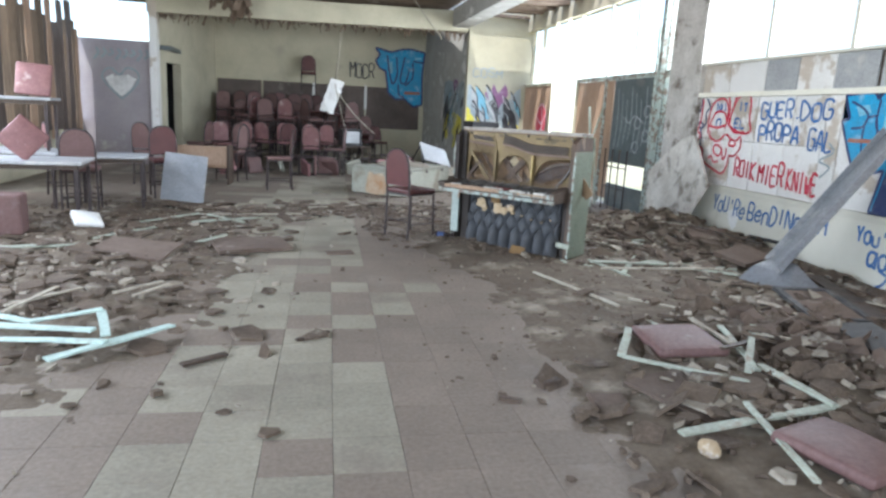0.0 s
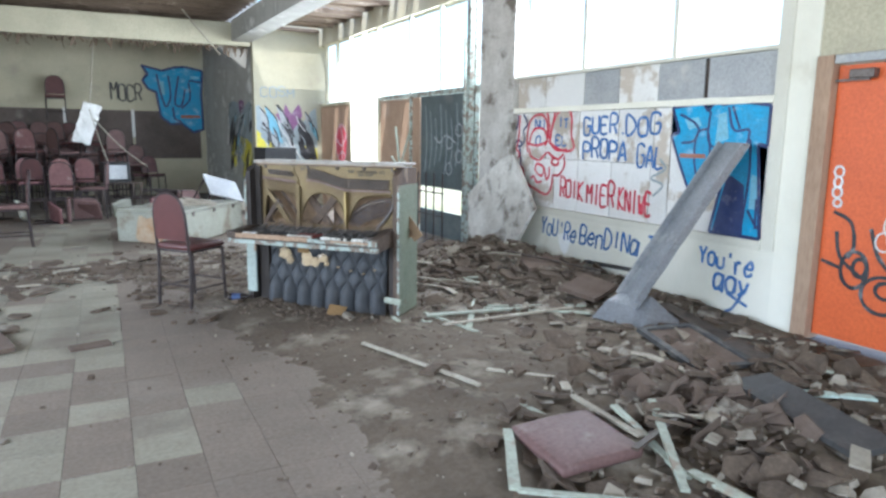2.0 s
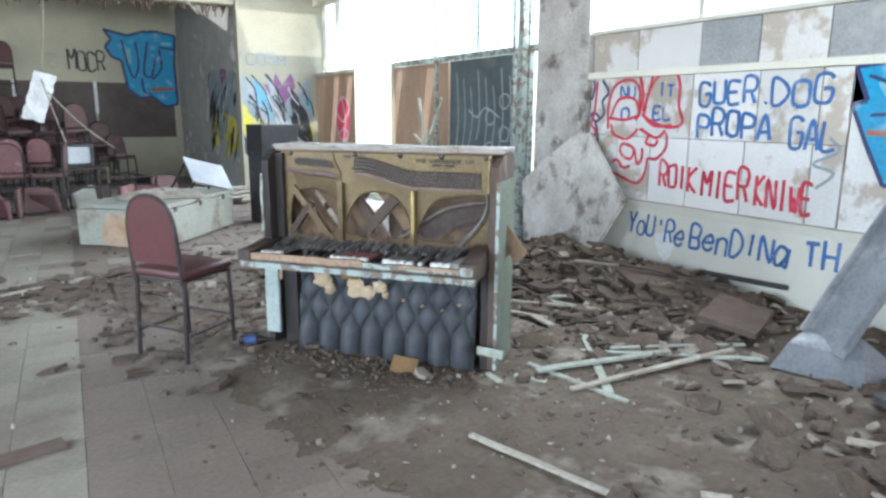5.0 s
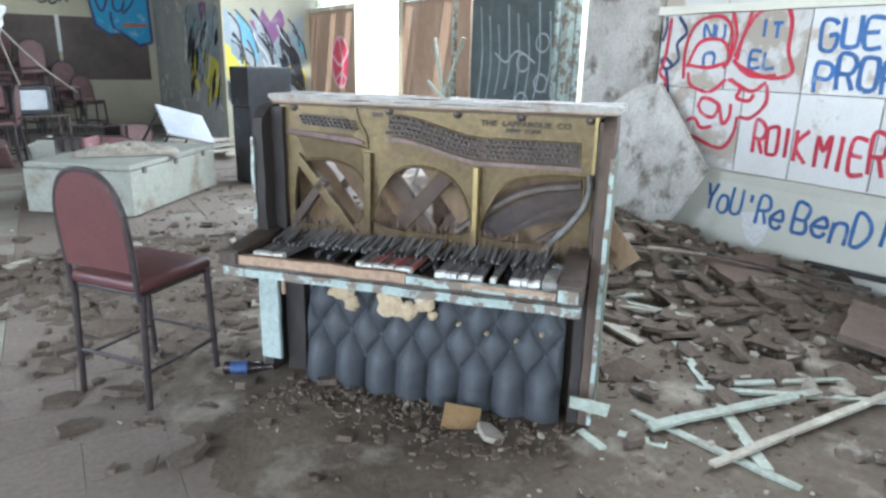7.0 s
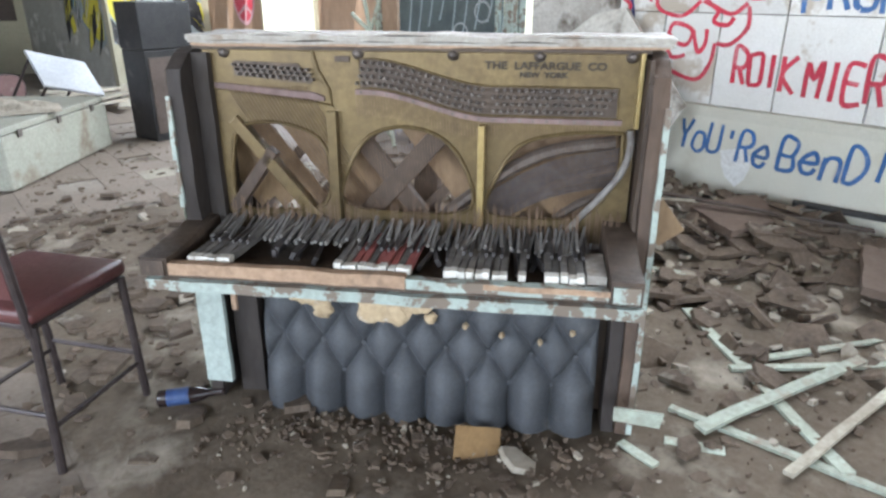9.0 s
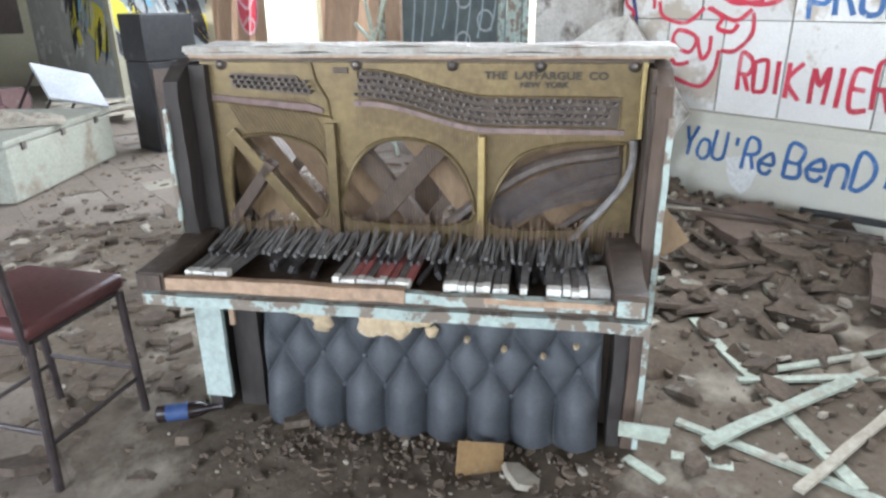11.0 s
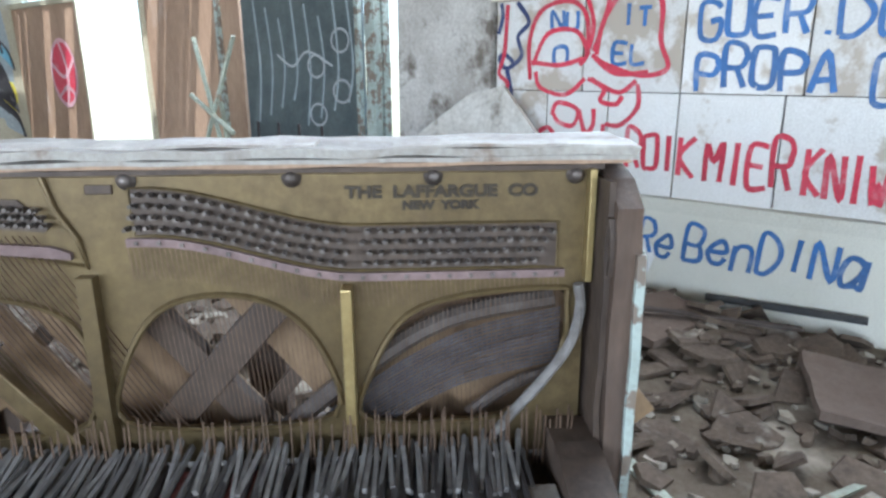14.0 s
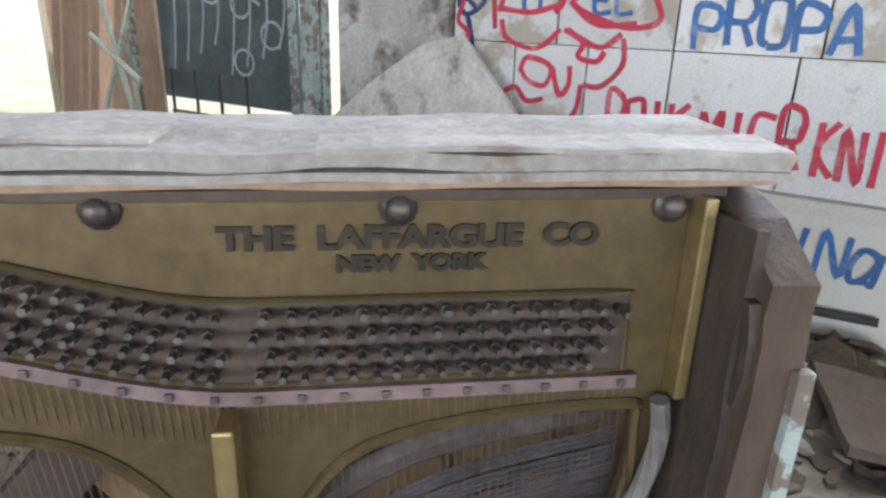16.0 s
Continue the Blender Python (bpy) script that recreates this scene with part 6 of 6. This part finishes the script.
# sticks and laths that can be told apart
S = "pale mint painted lath lying on the floor"
P = "weathered pale lath lying in the dust"
for a, b, w, mt, lb, z, z2 in (
        ((3.0, 6.31), (3.93, 6.10), 0.05, mint_stick, S, 0.03, 0.04), ((3.86, 6.86), (3.17, 5.88), 0.05, mint_stick, S, 0.01, 0.01), ((3.06, 6.46), (3.18, 5.75), 0.035, mint_stick, S, 0.01, 0.005),
        ((3.48, 6.44), (4.35, 5.72), 0.04, mint_stick, S, 0.02, 0.03), ((3.6, 6.42), (4.5, 5.95), 0.03, mint_stick, S, 0.02, 0.03), 
        ((2.21, 5.85), (2.54, 4.71), 0.032, pale_stick, P, 0.026, 0.026), ((2.88, 6.37), (2.98, 6.2), 0.04, mint_stick, S, 0.0, 0.0), ((4.4, 8.0), (4.0, 8.5), 0.05, pale_stick, P, 0.03, 0.06),
        ((3.5, 7.6), (3.75, 7.1), 0.04, pale_stick, P, 0.02, 0.02), ((3.6, 7.9), (4.1, 7.2), 0.035, pale_stick, P, 0.02, 0.03), ((5.2, 6.5), (4.7, 7.6), 0.05, old_wood, "dark timber lying on the rubble", 0.2, 0.28),
        ((1.96, 3.49), (2.5, 3.03), 0.035, mint_stick, S, 0.075, 0.085), ((1.95, 3.5), (2.25, 3.98), 0.05, mint_stick, S, 0.075, 0.085), ((2.70, 3.21), (2.76, 2.68), 0.05, mint_stick, S, 0.11, 0.09), ((2.75, 2.7), (1.77, 2.53), 0.05, mint_stick, S, 0.08, 0.07),
        ((2.70, 3.22), (2.9, 3.9), 0.04, mint_stick, S, 0.07, 0.12), ((2.27, 2.75), (2.1, 2.05), 0.03, mint_stick, S, 0.10, 0.08), ((3.70, 3.88), (4.43, 3.34), 0.075, mint_bright, "broad pale mint board on the rubble", 0.10, 0.08),
        ((2.9, 4.3), (3.1, 4.6), 0.05, pale_stick, P, 0.08, 0.02), ((3.1, 4.55), (2.75, 4.95), 0.03, pale_stick, P, 0.02, 0.02), ((2.75, 3.55), (2.86, 4.2), 0.035, pale_stick, P, 0.12, 0.08), ((2.6, 4.35), (2.62, 4.1), 0.04, mint_stick, S, 0.02, 0.02),
        ((3.0, 6.0), (4.3, 5.9), 0.035, pale_stick, P, 0.03, 0.05), ((-1.66, 4.33), (-1.27, 4.51), 0.05, mint_bright, S, 0.08, 0.10), ((-0.79, 4.25), (-1.34, 3.71), 0.065, mint_bright, S, 0.07, 0.06), ((-1.95, 4.33), (-1.22, 4.14), 0.06, mint_bright, S, 0.07, 0.08),
        ((-1.28, 4.51), (-1.12, 4.02), 0.055, mint_bright, S, 0.09, 0.085), ((-1.75, 4.07), (-1.10, 3.94), 0.05, mint_bright, S, 0.06, 0.075), ((-1.95, 4.5), (-1.62, 4.32), 0.045, mint_bright, S, 0.08, 0.08), ((-1.89, 4.54), (-1.77, 5.2), 0.03, pale_stick, P, 0.07, 0.07), ((-0.65, 3.73), (-0.42, 3.9), 0.05, old_wood, "dark splinter of wood on the tiles", 0.0, 0.0),
        ((4.81, 4.61), (5.24, 4.19), 0.05, pale_stick, P, 0.07, 0.05), ((4.94, 4.09), (4.60, 3.71), 0.05, mint_stick, S, 0.08, 0.09), ((3.66, 4.85), (3.80, 4.50), 0.05, pale_stick, P, 0.06, 0.09), ((3.80, 4.52), (3.72, 4.05), 0.05, pale_stick, P, 0.09, 0.11),
        ((3.09, 3.81), (2.53, 3.09), 0.04, mint_stick, S, 0.15, 0.12), ((2.97, 3.67), (3.16, 3.52), 0.03, pale_stick, P, 0.15, 0.15), ((2.62, 3.47), (3.04, 3.59), 0.035, old_wood, "dark timber lying on the rubble", 0.12, 0.14), ((4.04, 7.54), (4.24, 7.44), 0.05, mint_stick, S, 0.03, 0.04), ((4.03, 7.46), (4.20, 7.07), 0.04, mint_stick, S, 0.03, 0.03),
        ((3.70, 7.21), (3.66, 6.94), 0.06, pale_stick, P, 0.02, 0.02), ((4.96, 8.31), (5.00, 7.83), 0.06, pale_stick, P, 0.28, 0.30), ((4.62, 7.75), (4.78, 7.38), 0.05, pale_stick, P, 0.24, 0.26), ((2.74, 6.46), (2.73, 6.31), 0.035, mint_stick, S, 0.01, 0.01), ((5.11, 5.59), (4.45, 4.02), 0.16, old_wood, "broad dark board lying along the wall", 0.06, 0.08), ((4.82, 5.16), (4.85, 4.69), 0.14, old_wood, "broad dark board lying along the wall", 0.05, 0.05), ((-0.012, 4.117), (0.2, 4.28), 0.03, old_wood, "dark splinter of wood on the tiles", 0, 0), ((-1.6, 5.2), (-1.95, 4.75), 0.03, pale_stick, P, 0.06, 0.06),
        ((-1.0, 5.3), (-1.2, 5.0), 0.03, pale_stick, P, 0.06, 0.05), ((-1.06, 5.35), (-1.35, 5.05), 0.03, pale_stick, P, 0.07, 0.06), ((-1.06, 7.0), (-0.80, 7.32), 0.05, mint_stick, S, 0.05, 0.07), ((-1.5, 6.8), (-1.0, 7.0), 0.03, old_wood, "dark timber on the floor", 0.05, 0.05),
        ((-3.0, 6.6), (-2.0, 6.75), 0.07, mint_stick, S, 0.06, 0.07), ((-2.1, 7.2), (-1.6, 8.0), 0.05, mint_stick, S, 0.04, 0.04), ((-1.3, 8.3), (-0.5, 8.6), 0.06, mint_stick, S, 0.04, 0.06), ((-1.9, 8.3), (-1.3, 8.9), 0.05, mint_stick, S, 0.03, 0.05), ((-1.2, 8.9), (-0.7, 8.4), 0.04, mint_stick, S, 0.04, 0.03),
        ((-1.4, 9.0), (0.0, 9.2), 0.04, pale_stick, P, 0.02, 0.02), ((0.1, 9.9), (0.9, 10.3), 0.04, pale_stick, P, 0.01, 0.01), ((-0.4, 10.3), (0.7, 10.0), 0.05, old_wood, "dark timber on the tiles", 0.0, 0.0)):
    lying("lath", a, b, w, 0.014, mt, lb, "lath", z, z2, "loose laths on the floor")
for k in range(9):
    lying("plank", (2.3 + 0.15 * k, 14.6 + 0.3 * (k % 4)), (3.6 + 0.03 * k, 14.9 + 0.2 * (k % 5)), 0.14, 0.03, pale_stick, "pale planks heaped before the stage", "plank", 0.05 + 0.06 * (k % 4), 0.12 + 0.05 * (k % 3), "planks before the stage")
pillow(pose(2.47, 3.72, 0.10, 2, -2, -5), mauve, "dusty mauve seat pad lying on the rubble", 0.47)
pillow(pose(2.45, 2.28, 0.09, 2, 3, 20), mauve, "dusty mauve seat pad lying on the rubble", 0.46)


def flat_piece(name, x, y, w, d, rz, material, label, z=0.0, h=0.02, tilt=(0, 0), category="panel"):
    ob = part(name, worn_box(-w / 2, w / 2, -d / 2, d / 2, 0, h, 0.12, 0.012, x + y), material)
    ob.matrix_world = pose(x, y, z, tilt[0], tilt[1], rz)
    return tagged(ob, label, category)


flat_piece("floor_mat", -0.52, 7.1, 0.75, 0.65, 15, mat_brown, "brown carpet tile with a ragged rim on the floor", 0.01, 0.035, category="mat")
flat_piece("floor_mat", -1.55, 6.6, 0.7, 0.6, -10, mat_brown, "brown carpet tile lying on dirt", 0.06, 0.03, (4, 3), category="mat")
fp = thing("framed_panel", pose(4.28, 4.52, 0.075, 3, -2, -18), "dusty panel in a black frame lying on the rubble", "panel")
part("panel", worn_box(-0.19, 0.19, -0.37, 0.37, 0.0, 0.018, 0.12, 0.004), mat_brown, fp, "dusty brown infill")
for x in (-0.215, 0.215):
    part("frame_bar", worn_box(x - 0.025, x + 0.025, -0.42, 0.42, 0.0, 0.035, 0.12, 0.003, x), board_dark, fp)
for y in (-0.395, 0.395):
    part("frame_bar", worn_box(-0.189, 0.189, y - 0.025, y + 0.025, 0.0, 0.035, 0.12, 0.003, y), board_dark, fp)
sc = part("paper_scrap", prism([(-0.13, 0.0), (0.11, 0.02), (0.06, 0.15)], 0, 0.006), pale_chip)
sc.matrix_world = pose(4.37, 4.64, 0.11, -70, 6, 24)
tagged(sc, "pale torn triangle of plaster on a framed panel", "scrap")
flat_piece("dark_board", 3.76, 3.34, 0.30, 0.86, -12, board_dark, "black board lying on the rubble", 0.13, 0.03, (4, -3))
for x, y, w, d, rz in ((3.23, 3.51, 0.10, 0.08, 10), (3.18, 3.31, 0.12, 0.06, -40), (3.47, 2.90, 0.16, 0.09, 30), (2.99, 3.76, 0.12, 0.07, 60), (3.02, 3.35, 0.07, 0.06, 20), (3.40, 3.62, 0.09, 0.05, 75)):
    flat_piece("pale_scrap", x, y, w, d, rz, pale_chip, "pale plaster scrap on the rubble", 0.14, 0.012, (12, -10))
# peeled patch and pipe on the low wall
pp = part("peeled_patch", filled([(-7.62, 0.44), (-7.46, 0.48), (-7.38, 0.40), (-7.42, 0.27), (-7.48, 0.20), (-7.56, 0.26), (-7.60, 0.34)][::-1], east_place(0.003)), bright_white)
tagged(pp, "bare white patch of peeled plaster below the boards", "patch")
flat_piece("brown_sheet", 2.2, 3.05, 0.62, 0.55, 24, mat_brown, "brown hardboard sheet under laths", 0.035, 0.012, (2, 2))
flat_piece("pale_scrap", 2.1, 2.85, 0.2, 0.15, 30, pale_chip, "pale plaster scrap on a brown sheet", 0.065, 0.012)
flat_piece("tile_piece", 1.64, 3.0, 0.18, 0.22, -8, mat_brown, "broken brown tile on the floor", 0.004, 0.03, category="tile")
flat_piece("wood_chunk", 1.40, 3.30, 0.13, 0.09, 25, old_wood, "dark chunk of wood on the floor", 0.0, 0.045, category="chunk")
flat_piece("wood_scrap", 0.40, 6.78, 0.28, 0.10, 12, mat_brown, "curled brown scrap on the tiles", 0.002, 0.02, (4, 0), category="scrap")
flat_piece("wood_scrap", 1.12, 3.12, 0.12, 0.05, -30, old_wood, "dark splintered scrap on the floor", 0.0, 0.02, category="scrap")
flat_piece("round_mat", 4.75, 6.2, 0.5, 0.4, 20, mat_brown, "brown pad lying on the rubble", 0.12, 0.04, (8, -6), category="mat")
flat_piece("round_mat", 4.95, 7.15, 0.5, 0.36, -20, mat_brown, "brown pad lying on the rubble", 0.18, 0.05, (6, -4), category="mat")
flat_piece("mint_plate", 2.70, 6.385, 0.15, 0.012, -50, mint_stick, "short mint board at the piano's foot", 0.16, 0.055, (0, 4), category="board")
lump = bmesh.new()
bmesh.ops.create_icosphere(lump, subdivisions=3, radius=0.05)
for v in lump.verts:
    v.co *= 1 + 0.3 * noise.noise(v.co * 25)
    v.co.z *= 0.8
lump = part("foam_lump", lump, foam, smooth=True)
lump.matrix_world = pose(1.84, 2.4, 0.07)
tagged(lump, "yellowish lump of foam on the rubble", "lump")


def rubble(name, count, spread, material, size, seed, label, thick=(0.006, 0.03), tilt=0.5):
    """Irregular flat chips lying on the dirt."""
    rnd = random.Random(seed)
    vs, fs = [], []
    for k in range(count):
        cx, cy, rx, ry = rnd.choices(spread, [q[2] * q[3] * (q[4] if len(q) > 4 else 1) for q in spread])[0][:4]
        x, y = rnd.gauss(cx, rx), rnd.gauss(cy, ry)
        if x > 5.4 or x < -4.7 or y < 0.7:
            continue
        loc_ = PIANO.inverted() @ Vector((x, y, 0))
        if -1.47 < loc_.x < 0.12 and -0.13 < loc_.y < 0.4:
            continue
        s = size[0] + (size[1] - size[0]) * rnd.random() ** 2.6
        n = rnd.choice((4, 5, 5, 6))
        th = rnd.uniform(*thick)
        q = Euler((rnd.gauss(0, tilt) * 0.6, rnd.gauss(0, tilt) * 0.6, rnd.uniform(0, 6.28))).to_quaternion()
        base = Vector((x, y, max(0.0, mound(x, y)) + s * 0.12 * tilt * 2))
        asp = rnd.uniform(0.45, 1.0)
        ring = []
        for j in range(n):
            a = (j + rnd.uniform(-0.3, 0.3)) * math.tau / n
            ring.append(Vector((math.cos(a) * s, math.sin(a) * s * asp, 0)) * rnd.uniform(0.75, 1.15))
        i0 = len(vs)
        vs += [tuple(base + q @ (r * 1.0)) for r in ring] + [tuple(base + q @ (r * 0.92 + Vector((0, 0, th)))) for r in ring]
        fs.append(tuple(range(i0 + n, i0 + 2 * n)))
        fs.append(tuple(range(i0 + n - 1, i0 - 1, -1)))
        fs += [(i0 + j, i0 + (j + 1) % n, i0 + n + (j + 1) % n, i0 + n + j) for j in range(n)]
    me = bpy.data.meshes.new(name)
    me.from_pydata(vs, [], fs)
    me.materials.append(material)
    tagged(new(name, me), label, "rubble", kind="stuff")


EASTP = [(5.0, 7.6, 0.35, 0.8, 1.6), (4.5, 8.6, 0.5, 0.7), (4.4, 6.9, 0.6, 0.9), (5.2, 5.9, 0.2, 0.7), (3.5, 3.7, 0.5, 0.5, 2.2), (4.3, 4.2, 0.5, 0.6, 1.3), (2.6, 2.7, 0.5, 0.5, 1.4), (3.4, 9.0, 0.8, 0.8, 0.8)]
WESTP = [(-2.0, 5.6, 0.8, 1.3, 1.4), (-2.4, 8.3, 1.0, 0.9), (-1.0, 9.4, 0.8, 0.4), (0.9, 10.2, 0.8, 0.25, 0.8)]
MIDP = [(2.2, 6.2, 0.5, 0.4), (1.9, 8.6, 0.5, 0.9), (2.3, 4.6, 0.8, 1.0, 0.5), (3.2, 6.6, 0.5, 0.7), (2.6, 11.0, 1.0, 1.2, 0.6)]
rubble("rubble_brown", 2000, EASTP, chip_mat, (0.02, 0.16), 1, "brown broken board and tile rubble along the wall")
rubble("rubble_pale", 1000, EASTP, pale_chip, (0.008, 0.075), 2, "pale broken plaster rubble along the wall")
rubble("rubble_brown", 1100, WESTP, chip_mat, (0.02, 0.18), 3, "brown broken tiles and boards on the floor", tilt=0.25)
rubble("rubble_pale", 500, WESTP, pale_chip, (0.008, 0.08), 4, "pale plaster chips on the floor", tilt=0.25)
rubble("rubble_brown", 330, [(1.55, 8.9, 0.55, 0.8), (0.9, 9.6, 0.5, 0.3), (2.0, 7.9, 0.3, 0.4, 0.6)], chip_mat, (0.02, 0.13), 17, "brown broken tiles behind the chair", tilt=0.2)
rubble("rubble_chips", 1700, MIDP, chip_mat, (0.004, 0.04), 5, "small brown chips round the piano", (0.003, 0.012), 0.3)
rubble("rubble_chips", 380, MIDP, pale_chip, (0.003, 0.022), 6, "small pale chips round the piano", (0.003, 0.012), 0.3)
FRONT = [tuple(PIANO @ Vector((x, -0.26, 0)))[:2] + (0.14, 0.09) for x in (-1.1, -0.85, -0.6, -0.35, -0.1)]
rubble("rubble_chips", 600, FRONT, chip_mat, (0.004, 0.026), 7, "brown chips heaped against the buttoned backrest", (0.004, 0.014), 0.5)
rubble("rubble_chips", 70, FRONT, pale_chip, (0.003, 0.018), 8, "pale chips heaped against the buttoned backrest", (0.004, 0.012), 0.5)
rubble("leaf_litter", 160, [(3.55, 3.75, 0.28, 0.28)], mat_brown, (0.05, 0.16), 9, "torn brown veneer and leaves heaped on the floor", (0.003, 0.008), 0.9)
sc = flat_piece("card_scrap", 0, 0, 0.16, 0.11, 20, cardboard, "curled brown card scrap before the backrest", 0, 0.01, category="scrap")
sc.matrix_world = PIANO @ pose(-0.42, -0.27, 0.05, 50, 10, 15)

# ---- floor tiles ----
TS = 0.312
TM = Matrix.Translation((0.07, 0.0, 0.0)) @ Matrix.Rotation(radians(-2), 4, "Z")


def tiles():
    rnd = random.Random(6)
    o = part("tile", box(-TS / 2 + 0.0012, TS / 2 - 0.0012, -TS / 2 + 0.0012, TS / 2 - 0.0012, -0.012, 0.0, 0.0008), tile_light)
    light = o.data
    bpy.data.objects.remove(o)
    brown = light.copy()
    brown.materials.clear()
    brown.materials.append(tile_brown)
    far = {0: [], 1: []}
    for i in range(-15, 17):
        for j in range(-12, 56):
            p = TM @ Vector(((i + 0.5) * TS, (j + 0.5) * TS, 0))
            if not (-4.8 < p.x < 5.3 and p.y < 16.4):
                continue
            kind = 0 if -3 <= i <= 0 else 1
            if kind == 0 and rnd.random() < 0.2:
                kind = 1
            elif kind == 1 and rnd.random() < (0.2 if i < -3 else 0.05):
                kind = 0
            if -3 <= i <= 4 and 3 <= j <= 36:
                t = new("tile", brown if kind else light)
                t.parent = floor
                t.matrix_local = Matrix.Translation((p.x, p.y, rnd.uniform(-0.0012, 0.0012))) @ Euler((rnd.uniform(-0.002, 0.002), rnd.uniform(-0.002, 0.002), radians(-2) + rnd.uniform(-0.004, 0.004))).to_matrix().to_4x4()
            elif rnd.random() < 0.93:
                far[kind].append((p.x, p.y))
    for kind, mt in ((0, tile_light), (1, tile_brown)):
        vs, fs = [], []
        h = TS / 2 - 0.002
        for x, y in far[kind]:
            i0 = len(vs)
            for sx, sy in ((-1, -1), (1, -1), (1, 1), (-1, 1)):
                q = Matrix.Rotation(radians(-2), 2) @ Vector((sx * h, sy * h))
                vs.append((x + q.x, y + q.y, -0.001))
            vs += [(a, b, -0.011) for a, b, _ in vs[i0:i0 + 4]]
            fs.append((i0, i0 + 1, i0 + 2, i0 + 3))
            fs += [(i0 + k, i0 + 4 + k, i0 + 4 + (k + 1) % 4, i0 + (k + 1) % 4) for k in range(4)]
        me = bpy.data.meshes.new("far_tiles")
        me.from_pydata(vs, [], fs)
        me.materials.append(mt)
        ob = new("far_tiles", me)
        ob.parent = floor
        tagged(ob, kind="stuff")


tiles()
